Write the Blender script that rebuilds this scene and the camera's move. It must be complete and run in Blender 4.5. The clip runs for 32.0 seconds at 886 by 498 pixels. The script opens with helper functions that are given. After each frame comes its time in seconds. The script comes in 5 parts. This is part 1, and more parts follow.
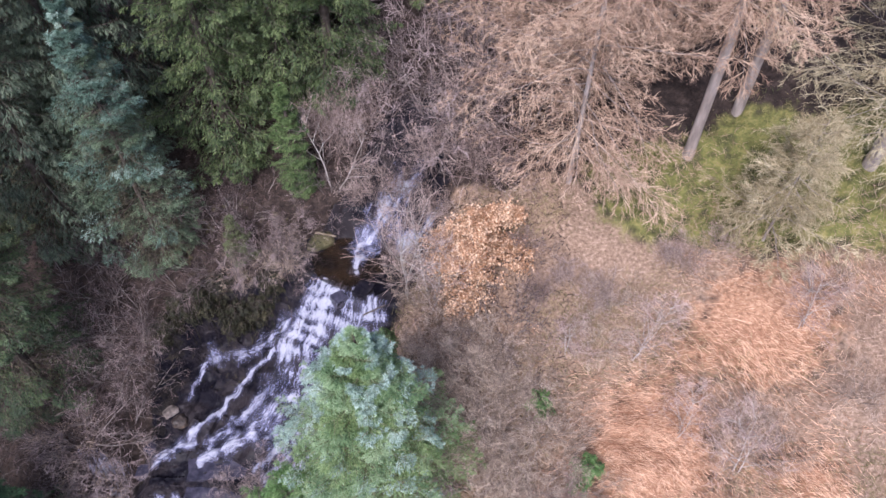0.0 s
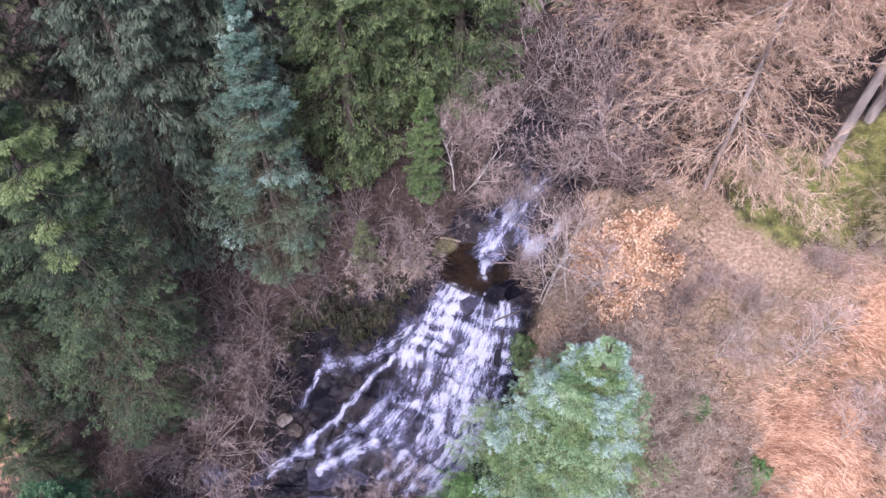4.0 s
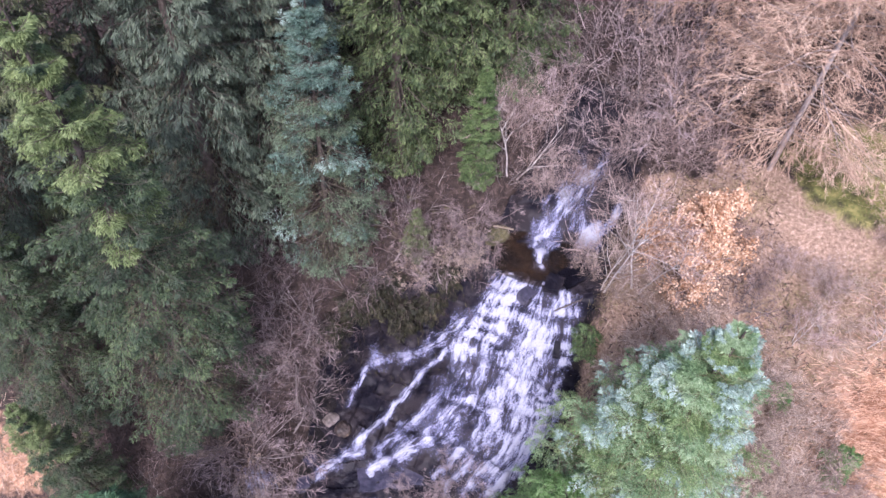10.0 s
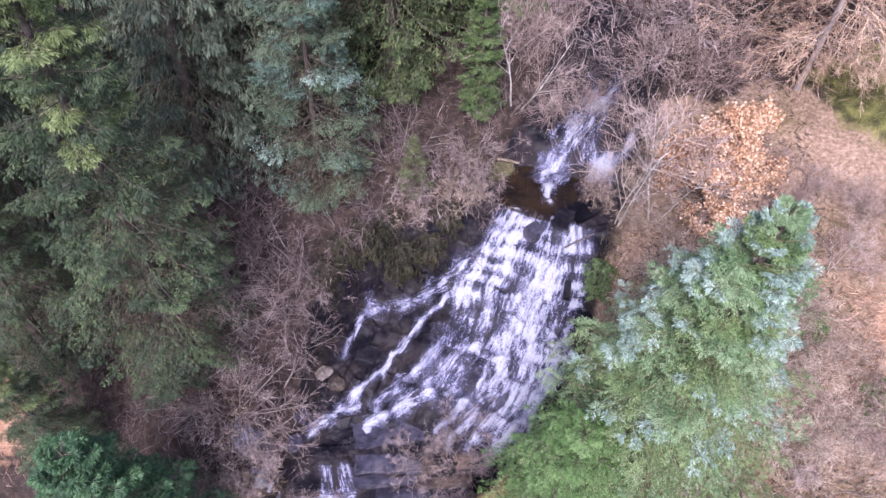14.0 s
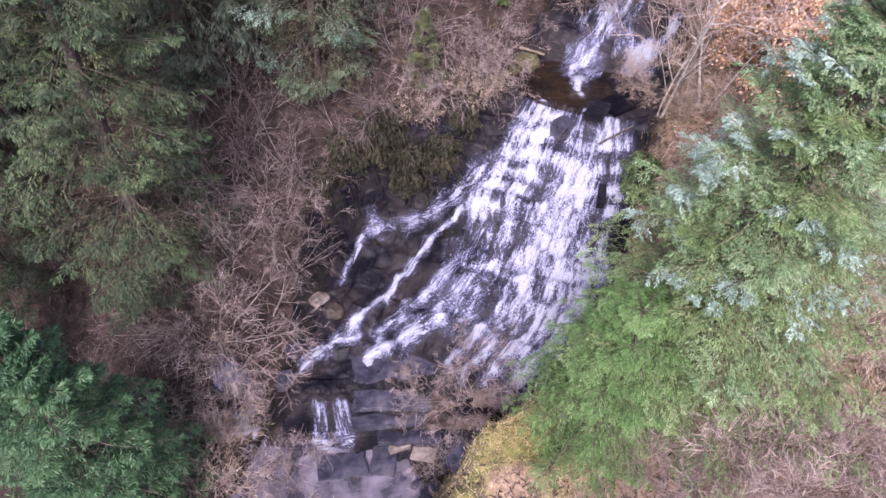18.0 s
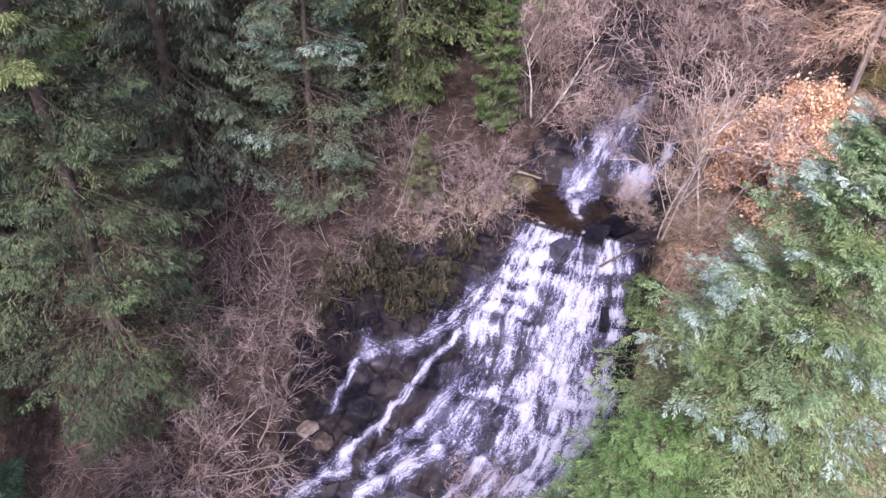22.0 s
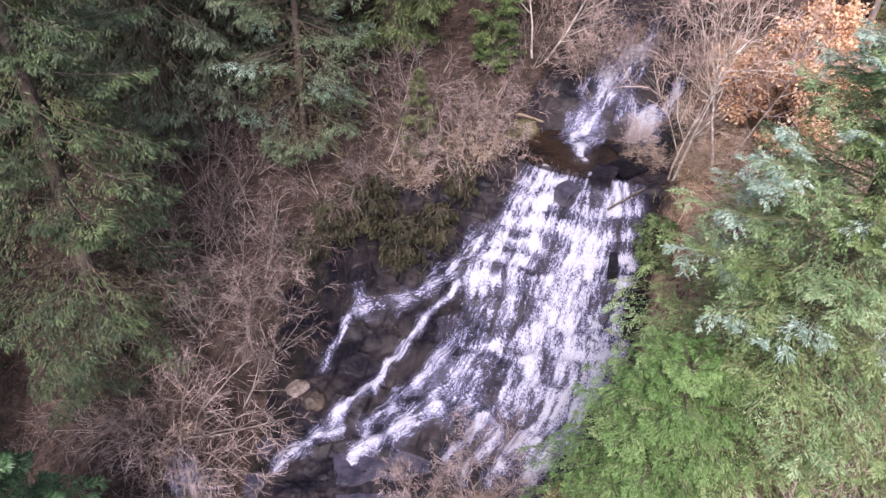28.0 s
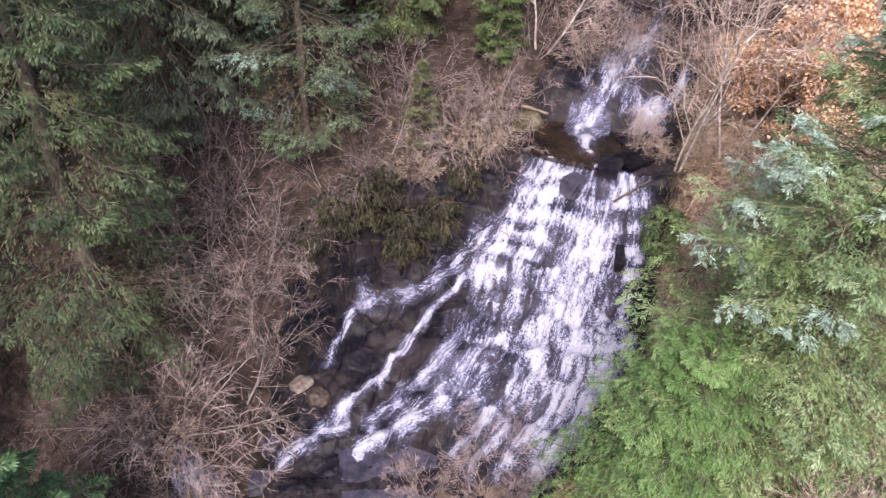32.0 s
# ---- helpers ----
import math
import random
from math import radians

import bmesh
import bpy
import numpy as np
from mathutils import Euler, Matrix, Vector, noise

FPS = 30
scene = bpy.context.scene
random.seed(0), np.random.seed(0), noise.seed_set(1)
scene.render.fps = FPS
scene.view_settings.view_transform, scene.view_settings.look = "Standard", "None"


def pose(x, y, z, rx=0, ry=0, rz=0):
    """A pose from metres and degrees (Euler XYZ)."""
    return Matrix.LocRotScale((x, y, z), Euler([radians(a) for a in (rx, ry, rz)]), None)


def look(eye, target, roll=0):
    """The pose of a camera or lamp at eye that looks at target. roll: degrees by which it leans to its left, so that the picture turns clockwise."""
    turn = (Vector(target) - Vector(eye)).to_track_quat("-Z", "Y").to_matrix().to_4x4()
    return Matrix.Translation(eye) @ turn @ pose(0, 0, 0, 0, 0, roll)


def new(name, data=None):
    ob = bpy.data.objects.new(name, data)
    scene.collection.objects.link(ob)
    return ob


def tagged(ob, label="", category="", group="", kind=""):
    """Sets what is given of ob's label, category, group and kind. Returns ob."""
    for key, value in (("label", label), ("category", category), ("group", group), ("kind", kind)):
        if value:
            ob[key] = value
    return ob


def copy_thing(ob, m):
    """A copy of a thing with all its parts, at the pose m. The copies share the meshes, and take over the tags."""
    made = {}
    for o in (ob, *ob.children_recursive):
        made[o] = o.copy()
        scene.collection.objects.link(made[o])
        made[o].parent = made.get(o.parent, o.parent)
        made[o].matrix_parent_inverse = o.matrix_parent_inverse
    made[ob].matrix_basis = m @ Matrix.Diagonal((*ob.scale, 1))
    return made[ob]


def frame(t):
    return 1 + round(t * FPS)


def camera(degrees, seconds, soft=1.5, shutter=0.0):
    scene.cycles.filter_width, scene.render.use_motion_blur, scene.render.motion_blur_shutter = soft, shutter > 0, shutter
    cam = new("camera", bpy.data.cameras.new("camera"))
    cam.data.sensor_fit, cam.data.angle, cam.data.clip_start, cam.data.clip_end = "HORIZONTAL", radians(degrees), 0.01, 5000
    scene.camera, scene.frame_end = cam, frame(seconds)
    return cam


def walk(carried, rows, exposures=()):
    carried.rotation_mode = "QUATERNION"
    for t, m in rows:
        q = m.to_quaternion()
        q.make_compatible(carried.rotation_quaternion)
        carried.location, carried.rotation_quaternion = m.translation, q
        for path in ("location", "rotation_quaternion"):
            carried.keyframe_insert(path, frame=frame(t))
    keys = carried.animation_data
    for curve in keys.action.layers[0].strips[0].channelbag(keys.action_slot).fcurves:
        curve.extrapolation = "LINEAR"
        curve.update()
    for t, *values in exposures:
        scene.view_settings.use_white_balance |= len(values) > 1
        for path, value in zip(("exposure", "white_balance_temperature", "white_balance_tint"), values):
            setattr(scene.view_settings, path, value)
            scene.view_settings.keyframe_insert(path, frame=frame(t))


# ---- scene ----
cam = camera(67.02, 32.0, 1.5)
PATH = [
    (0.0, -0.000, 0.000, 20.000, 40.30, -0.07, 0.08),
    (0.5, -0.232, 0.002, 19.973, 40.36, -0.13, 0.04),
    (1.0, -0.575, -0.004, 19.973, 40.37, -0.21, 0.03),
    (1.5, -1.022, 0.012, 19.972, 40.33, -0.34, -0.13),
    (2.0, -1.561, 0.031, 19.956, 40.29, -0.57, -0.38),
    (2.5, -2.225, 0.047, 19.918, 40.35, -0.93, -0.70),
    (3.0, -2.850, 0.082, 19.914, 40.28, -1.13, -0.97),
    (3.5, -3.415, 0.167, 19.918, 40.22, -1.42, -1.31),
    (4.0, -4.065, 0.211, 19.983, 40.27, -1.72, -1.50),
    (4.5, -4.602, 0.199, 20.010, 40.39, -1.99, -1.66),
    (6.5, -5.837, 0.355, 20.152, 39.82, -2.34, -2.48),
    (7.0, -5.893, 0.440, 20.086, 39.94, -2.59, -2.76),
    (7.5, -5.907, 0.473, 19.940, 39.98, -2.67, -2.91),
    (8.0, -5.906, 0.530, 19.764, 40.04, -2.59, -3.07),
    (8.5, -5.934, 0.626, 19.654, 39.94, -2.59, -3.22),
    (9.0, -5.925, 0.665, 19.511, 39.91, -2.47, -3.39),
    (9.5, -5.937, 0.663, 19.433, 39.90, -2.20, -3.46),
    (10.0, -5.899, 0.619, 19.278, 39.96, -2.27, -3.41),
    (10.5, -5.881, 0.567, 19.056, 39.87, -2.39, -3.67),
    (11.0, -5.874, 0.449, 18.760, 40.05, -2.41, -3.73),
    (11.5, -5.773, 0.344, 18.499, 40.09, -2.04, -3.36),
    (12.0, -5.832, 0.262, 18.251, 40.00, -1.89, -3.47),
    (12.5, -5.968, 0.281, 18.065, 39.99, -2.26, -3.76),
    (13.0, -5.907, 0.359, 17.870, 39.97, -2.13, -3.87),
    (13.5, -5.799, 0.339, 17.572, 40.06, -1.78, -3.81),
    (14.0, -5.840, 0.237, 17.279, 40.13, -1.83, -3.85),
    (14.5, -5.943, 0.112, 16.951, 40.12, -1.84, -3.76),
    (16.5, -6.145, -0.347, 14.917, 42.32, -2.20, -3.88),
    (17.0, -6.162, -0.230, 14.596, 42.11, -2.24, -4.05),
    (17.5, -6.017, -0.202, 14.289, 41.93, -1.87, -3.66),
    (18.0, -6.031, -0.212, 14.047, 41.86, -1.91, -3.64),
    (18.5, -6.017, -0.156, 13.999, 41.42, -2.03, -3.16),
    (19.0, -6.066, -0.204, 13.962, 41.68, -2.16, -3.31),
    (19.5, -6.087, -0.151, 13.936, 42.09, -2.27, -3.46),
    (20.0, -5.914, -0.183, 13.917, 42.92, -1.78, -3.03),
    (20.5, -5.972, -0.066, 13.923, 46.23, -2.12, -3.35),
    (21.0, -5.903, -0.056, 13.886, 50.93, -2.04, -3.27),
    (21.5, -6.097, 0.058, 13.822, 52.26, -2.54, -4.01),
    (22.0, -6.093, 0.098, 13.747, 52.38, -2.50, -3.93),
    (22.5, -6.117, 0.050, 13.715, 52.43, -2.61, -4.10),
    (23.0, -6.165, -0.008, 13.719, 52.26, -2.84, -4.27),
    (23.5, -5.960, -0.107, 13.647, 52.45, -2.24, -3.64),
    (24.0, -5.974, -0.077, 13.579, 52.58, -2.14, -3.74),
    (24.5, -5.809, 0.050, 13.604, 52.28, -1.66, -3.40),
    (25.0, -5.920, 0.077, 13.538, 52.37, -2.08, -3.81),
    (25.5, -5.809, 0.088, 13.485, 52.19, -1.88, -3.63),
    (27.5, -6.286, 0.103, 12.621, 52.46, -2.96, -5.26),
    (28.0, -6.254, 0.121, 12.422, 52.47, -2.83, -5.14),
    (28.5, -6.287, 0.097, 12.137, 52.85, -2.90, -5.36),
    (29.0, -6.284, 0.113, 12.059, 52.72, -2.92, -5.52),
    (29.5, -6.268, 0.045, 12.066, 52.74, -3.01, -5.61),
    (30.0, -6.262, 0.013, 12.127, 52.56, -3.01, -5.70),
    (30.5, -6.274, 0.009, 12.165, 52.51, -2.96, -5.65),
    (31.0, -6.338, 0.057, 12.205, 52.41, -2.94, -5.62),
    (31.5, -6.393, 0.134, 12.259, 52.26, -2.94, -5.60),
    (32.0, -6.467, 0.204, 12.290, 52.20, -2.95, -5.84),
]
walk(cam, [(t, pose(x, y, z, a, b, c)) for t, x, y, z, a, b, c in PATH],
     ((0.0, 0.76, 5750, 17), (5.0, 1.06, 5700, 23), (14.0, 1.15, 5750, 25), (17.0, 1.16, 5950, 25), (19.5, 1.16, 6150, 25), (23.0, 1.2, 6050, 27), (26.0, 1.2, 6200, 25), (29.0, 1.2, 6500, 19), (32.0, 1.2, 6550, 18)))

# ---- light ----
world = bpy.data.worlds.new("sky")
scene.world = world
world.use_nodes = True
wn = world.node_tree
sky = wn.nodes.new("ShaderNodeTexSky")
sky.sky_type = "NISHITA"
sky.sun_disc = False
sky.sun_elevation, sky.sun_rotation = radians(52), radians(198)
sky.air_density, sky.dust_density, sky.ozone_density = 1.0, 3.0, 1.0
wn.links.new(sky.outputs[0], wn.nodes["Background"].inputs[0])
wn.nodes["Background"].inputs[1].default_value = 0.135
sun_data = bpy.data.lights.new("sun", "SUN")
sun_data.energy, sun_data.angle, sun_data.color = 2.5, radians(15), (1.0, 0.95, 0.89)
sun = new("sun", sun_data)
sun.matrix_world = look((-9, -20, 38), (0, 8, 5))


# ---- materials ----
def material(name, stops, scale=3.0, rough=0.8, island=0.0, thing=0.0, bump=0.0, bump_scale=30.0, spec=0.3, detail=6.0, fine=None, stretch=None, translucent=0.0):
    """Noise-varied surface: stops are colours along a ramp; island and thing give brightness changes per piece and per object."""
    m = bpy.data.materials.new(name)
    m.use_nodes = True
    n, k = m.node_tree.nodes, m.node_tree.links
    b = n["Principled BSDF"]
    b.inputs["Roughness"].default_value = rough
    b.inputs["Specular IOR Level"].default_value = spec
    co = n.new("ShaderNodeTexCoord")
    src = co.outputs["Object"]
    if stretch:
        mp = n.new("ShaderNodeMapping")
        mp.inputs["Scale"].default_value = stretch
        k.new(src, mp.inputs["Vector"])
        src = mp.outputs[0]
    tx = n.new("ShaderNodeTexNoise")
    tx.inputs["Scale"].default_value, tx.inputs["Detail"].default_value = scale, detail
    k.new(src, tx.inputs["Vector"])
    value = tx.outputs["Fac"]

    def add(v, extra, amount):
        a = n.new("ShaderNodeMath")
        a.operation = "MULTIPLY_ADD"
        a.inputs[1].default_value = amount
        k.new(extra, a.inputs[0])
        k.new(v, a.inputs[2])
        s = n.new("ShaderNodeMath")
        s.operation = "SUBTRACT"
        s.inputs[1].default_value = amount * 0.5
        k.new(a.outputs[0], s.inputs[0])
        return s.outputs[0]
    if island:
        g = n.new("ShaderNodeNewGeometry")
        value = add(value, g.outputs["Random Per Island"], island)
    if thing:
        o = n.new("ShaderNodeObjectInfo")
        value = add(value, o.outputs["Random"], thing)
    if fine:
        t2 = n.new("ShaderNodeTexNoise")
        t2.inputs["Scale"].default_value, t2.inputs["Detail"].default_value = fine, 4
        k.new(src, t2.inputs["Vector"])
        value = add(value, t2.outputs["Fac"], 0.5)
    r = n.new("ShaderNodeValToRGB")
    e = r.color_ramp.elements
    lo, hi = 0.3, 0.7
    while len(e) < len(stops):
        e.new(0.5)
    for i, c in enumerate(stops):
        e[i].position = lo + (hi - lo) * i / (len(stops) - 1)
        e[i].color = (*c, 1)
    k.new(value, r.inputs[0])
    k.new(r.outputs[0], b.inputs["Base Color"])
    if bump:
        t3 = n.new("ShaderNodeTexNoise")
        t3.inputs["Scale"].default_value, t3.inputs["Detail"].default_value = bump_scale, 6
        k.new(src, t3.inputs["Vector"])
        bp = n.new("ShaderNodeBump")
        bp.inputs["Strength"].default_value, bp.inputs["Distance"].default_value = bump, 0.05
        k.new(t3.outputs["Fac"], bp.inputs["Height"])
        k.new(bp.outputs[0], b.inputs["Normal"])
    if translucent:
        tr = n.new("ShaderNodeBsdfTranslucent")
        mix = n.new("ShaderNodeMixShader")
        mix.inputs[0].default_value = translucent
        k.new(r.outputs[0], tr.inputs[0])
        k.new(b.outputs[0], mix.inputs[1])
        k.new(tr.outputs[0], mix.inputs[2])
        k.new(mix.outputs[0], n["Material Output"].inputs["Surface"])
    return m


NEEDLES = material("spruce_needles", [(0.03, 0.048, 0.018), (0.072, 0.1, 0.038), (0.15, 0.185, 0.074)], 2.6, 0.6, 0.3, 0.2, translucent=0.1)
NEEDLES_DARK = material("dark_spruce_needles", [(0.034, 0.048, 0.031), (0.07, 0.092, 0.06), (0.125, 0.152, 0.098)], 2.6, 0.6, 0.3, 0.2, translucent=0.1)
NEEDLES_BLUE = material("blue_spruce_needles", [(0.042, 0.075, 0.054), (0.09, 0.148, 0.11), (0.18, 0.26, 0.205)], 2.6, 0.55, 0.4, translucent=0.1)
NEEDLES_SEA = material("sea_green_needles", [(0.046, 0.068, 0.038), (0.092, 0.13, 0.075), (0.165, 0.215, 0.13)], 1.6, 0.55, 0.4, translucent=0.1)
NEEDLES_FRESH = material("fresh_green_needles", [(0.06, 0.12, 0.035), (0.12, 0.215, 0.065), (0.22, 0.33, 0.13)], 1.6, 0.55, 0.3, translucent=0.25)
NEEDLES_OLIVE = material("olive_needles", [(0.05, 0.062, 0.028), (0.10, 0.118, 0.052), (0.18, 0.20, 0.095)], 2.6, 0.6, 0.4, translucent=0.1)
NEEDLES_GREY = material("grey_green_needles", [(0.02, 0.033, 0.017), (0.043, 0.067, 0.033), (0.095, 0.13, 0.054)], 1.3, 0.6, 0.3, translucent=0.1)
# yellowish green, made lighter to paint sunlight on the spruce's top
NEEDLES_SUNLIT = material("sunlit_yellowish_needles", [(0.06, 0.082, 0.028), (0.125, 0.165, 0.058), (0.23, 0.28, 0.11)], 1.3, 0.6, 0.3, translucent=0.1)
OLIVE_GRASS = material("olive_grass", [(0.10, 0.095, 0.035), (0.24, 0.19, 0.09), (0.42, 0.32, 0.19)], 1.1, 0.8, 0.4)
# olive needles, darkened in colour to paint the shade over the rock face
NEEDLES_SHADED = material("shaded_olive_needles", [(0.011, 0.011, 0.006), (0.024, 0.023, 0.011), (0.05, 0.046, 0.022)], 2.0, 0.7, 0.3)
NEEDLES_COOL = material("cool_green_needles", [(0.096, 0.15, 0.058), (0.19, 0.272, 0.106), (0.32, 0.405, 0.195)], 2.0, 0.55, 0.3, translucent=0.35)
NEEDLES_CROWN = material("blue_tinged_green_needles", [(0.105, 0.178, 0.08), (0.21, 0.31, 0.15), (0.35, 0.445, 0.26)], 2.0, 0.55, 0.3, translucent=0.3)
NEEDLES_LEAF = material("bright_fir_needles", [(0.04, 0.068, 0.025), (0.085, 0.13, 0.045), (0.155, 0.21, 0.08)], 2.5, 0.55, 0.45, translucent=0.1)
NEEDLES_TEAL = material("teal_needles", [(0.022, 0.055, 0.025), (0.045, 0.10, 0.043), (0.095, 0.17, 0.075)], 2.2, 0.55, 0.4, translucent=0.1)
NEEDLES_OLD = material("inner_needles", [(0.04, 0.037, 0.022), (0.075, 0.067, 0.038), (0.12, 0.105, 0.06)], 1.3, 0.8, 0.4)
SILVER = material("silver_blue_shoots", [(0.14, 0.205, 0.16), (0.235, 0.32, 0.26), (0.37, 0.46, 0.395)], 2.0, 0.45, 0.4)
BARK = material("spruce_bark", [(0.045, 0.034, 0.028), (0.085, 0.066, 0.055), (0.15, 0.12, 0.10)], 6.0, 0.9, 0, 0, 0.5, 25)
OLIVE_BARK = material("olive_brown_twig_bark", [(0.085, 0.075, 0.042), (0.15, 0.135, 0.075), (0.23, 0.21, 0.125)], 6.0, 0.85, 0.2)
LARCH_BARK = material("larch_bark", [(0.20, 0.165, 0.15), (0.32, 0.265, 0.245), (0.42, 0.36, 0.335)], 7.0, 0.9, 0, 0.1, 0.6, 22, stretch=(1, 1, 0.25))
LARCH_TWIG = material("larch_twigs", [(0.28, 0.18, 0.128), (0.47, 0.318, 0.228), (0.66, 0.49, 0.362)], 0.8, 0.8, 0.45, 0.15)
LARCH_TWIG_PALE = material("pale_larch_twigs", [(0.27, 0.215, 0.125), (0.43, 0.355, 0.225), (0.58, 0.50, 0.34)], 0.8, 0.8, 0.45, 0.15)
TWIG = material("bare_twigs", [(0.036, 0.025, 0.025), (0.088, 0.062, 0.06), (0.20, 0.147, 0.142)], 0.9, 0.8, 0.75, 0.3)
TWIG_TAN = material("tan_twigs", [(0.22, 0.16, 0.125), (0.39, 0.295, 0.23), (0.57, 0.455, 0.37)], 0.9, 0.8, 0.5, 0.25)
TWIG_GREY = material("grey_twigs", [(0.18, 0.125, 0.112), (0.31, 0.225, 0.20), (0.47, 0.365, 0.325)], 0.9, 0.8, 0.5, 0.25)
TWIG_PALE = material("pale_mauve_twigs", [(0.135, 0.098, 0.095), (0.265, 0.20, 0.195), (0.44, 0.35, 0.34)], 0.9, 0.8, 0.4, 0.2)
TWIG_MAUVE = material("mauve_birch_twigs", [(0.25, 0.17, 0.15), (0.41, 0.295, 0.265), (0.55, 0.42, 0.375)], 0.9, 0.8, 0.5, 0.2)
STEM = material("shrub_bark", [(0.10, 0.075, 0.065), (0.19, 0.145, 0.125), (0.31, 0.25, 0.22)], 5.0, 0.85, 0.2, 0.2)
STEM_PALE = material("pale_grey_bark", [(0.115, 0.09, 0.084), (0.205, 0.17, 0.16), (0.33, 0.285, 0.268)], 5.0, 0.8, 0.2, 0.2)
BIRCH = material("birch_bark", [(0.22, 0.185, 0.165), (0.43, 0.38, 0.35), (0.64, 0.59, 0.555)], 5.0, 0.7, 0, 0.1, 0.2, 20, stretch=(1, 1, 2.5))
OAK_LEAF = material("withered_oak_leaves", [(0.40, 0.22, 0.12), (0.66, 0.41, 0.26), (0.84, 0.62, 0.44)], 1.2, 0.7, 0.6, translucent=0.25)
BRACKEN = material("dead_bracken", [(0.27, 0.13, 0.075), (0.57, 0.32, 0.20), (0.82, 0.55, 0.38)], 2.2, 0.8, 0.75, fine=0.9)
DRY_GRASS = material("dry_grass", [(0.22, 0.14, 0.098), (0.385, 0.26, 0.19), (0.57, 0.42, 0.325)], 0.8, 0.8, 0.5)
GRASS = material("green_grass", [(0.09, 0.115, 0.032), (0.185, 0.185, 0.065), (0.36, 0.30, 0.145)], 1.6, 0.7, 0.5)
YELLOW_GRASS = material("yellow_grass", [(0.29, 0.22, 0.095), (0.46, 0.36, 0.18), (0.62, 0.51, 0.32)], 0.9, 0.8, 0.5)
MOSSY = material("moss_on_rock", [(0.04, 0.035, 0.022), (0.085, 0.078, 0.036), (0.16, 0.135, 0.07)], 3.0, 0.9, 0, 0, 0.8, 16, fine=12.0)
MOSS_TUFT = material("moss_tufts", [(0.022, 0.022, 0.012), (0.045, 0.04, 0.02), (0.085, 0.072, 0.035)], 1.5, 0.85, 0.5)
LITTER = material("fallen_leaves", [(0.034, 0.022, 0.02), (0.072, 0.047, 0.041), (0.14, 0.094, 0.08)], 1.0, 0.85, 0.6)
WET_ROCK = material("wet_rock", [(0.004, 0.0035, 0.006), (0.010, 0.009, 0.014), (0.028, 0.023, 0.026)], 1.6, 0.36, 0, 0.2, 0.7, 9, 0.08, fine=9.0)
DRY_ROCK = material("weathered_rock", [(0.10, 0.08, 0.07), (0.20, 0.165, 0.15), (0.33, 0.28, 0.26)], 2.2, 0.75, 0, 0.45, 0.6, 14, fine=11.0)
# wet slabs; the violet in their base colour paints the sky's sheen
SLAB_ROCK = material("sky_tinted_wet_slab", [(0.024, 0.022, 0.035), (0.054, 0.049, 0.073), (0.10, 0.088, 0.105)], 1.8, 0.25, 0, 0.3, 0.45, 10, 0.45, fine=9.0)
DAMP_ROCK = material("damp_rock", [(0.035, 0.026, 0.024), (0.08, 0.06, 0.05), (0.19, 0.13, 0.10)], 2.2, 0.5, 0, 0.3, 0.6, 12, fine=10.0)
FOAM = material("white_water", [(0.30, 0.31, 0.43), (0.48, 0.48, 0.60), (0.68, 0.68, 0.75)], 2.5, 0.4, 0.6, 0, 0, 10, 0.5, fine=14.0)
WOOD = material("weathered_wood", [(0.16, 0.12, 0.08), (0.27, 0.215, 0.15), (0.38, 0.32, 0.24)], 4.0, 0.8, 0, 0, 0.3, 30)


def water_material(name, stops, alpha, spec, rough=0.06):
    m = bpy.data.materials.new(name)
    m.use_nodes = True
    n, k = m.node_tree.nodes, m.node_tree.links
    b = n["Principled BSDF"]
    b.inputs["Roughness"].default_value = rough
    b.inputs["IOR"].default_value = 1.33
    b.inputs["Specular IOR Level"].default_value = spec
    b.inputs["Alpha"].default_value = alpha
    co = n.new("ShaderNodeTexCoord")

    def wave(scale):
        tx = n.new("ShaderNodeTexNoise")
        tx.inputs["Scale"].default_value, tx.inputs["Detail"].default_value = scale, 5
        k.new(co.outputs["Object"], tx.inputs["Vector"])
        return tx.outputs["Fac"]
    r = n.new("ShaderNodeValToRGB")
    e = r.color_ramp.elements
    e[0].position, e[0].color = 0.35, (*stops[0], 1)
    e[1].position, e[1].color = 0.68, (*stops[1], 1)
    k.new(wave(2.2), r.inputs[0])
    k.new(r.outputs[0], b.inputs["Base Color"])
    bp = n.new("ShaderNodeBump")
    bp.inputs["Strength"].default_value, bp.inputs["Distance"].default_value = 0.5, 0.04
    k.new(wave(9), bp.inputs["Height"])
    k.new(bp.outputs[0], b.inputs["Normal"])
    return m


WATER = water_material("stream_water", ((0.010, 0.008, 0.008), (0.038, 0.022, 0.012)), 0.7, 0.8)
# pale violet base colour stands in for the sky mirrored in the lower pool
SKY_POOL = water_material("sky_tinted_water", ((0.05, 0.044, 0.06), (0.25, 0.22, 0.28)), 0.8, 1.0, 0.12)


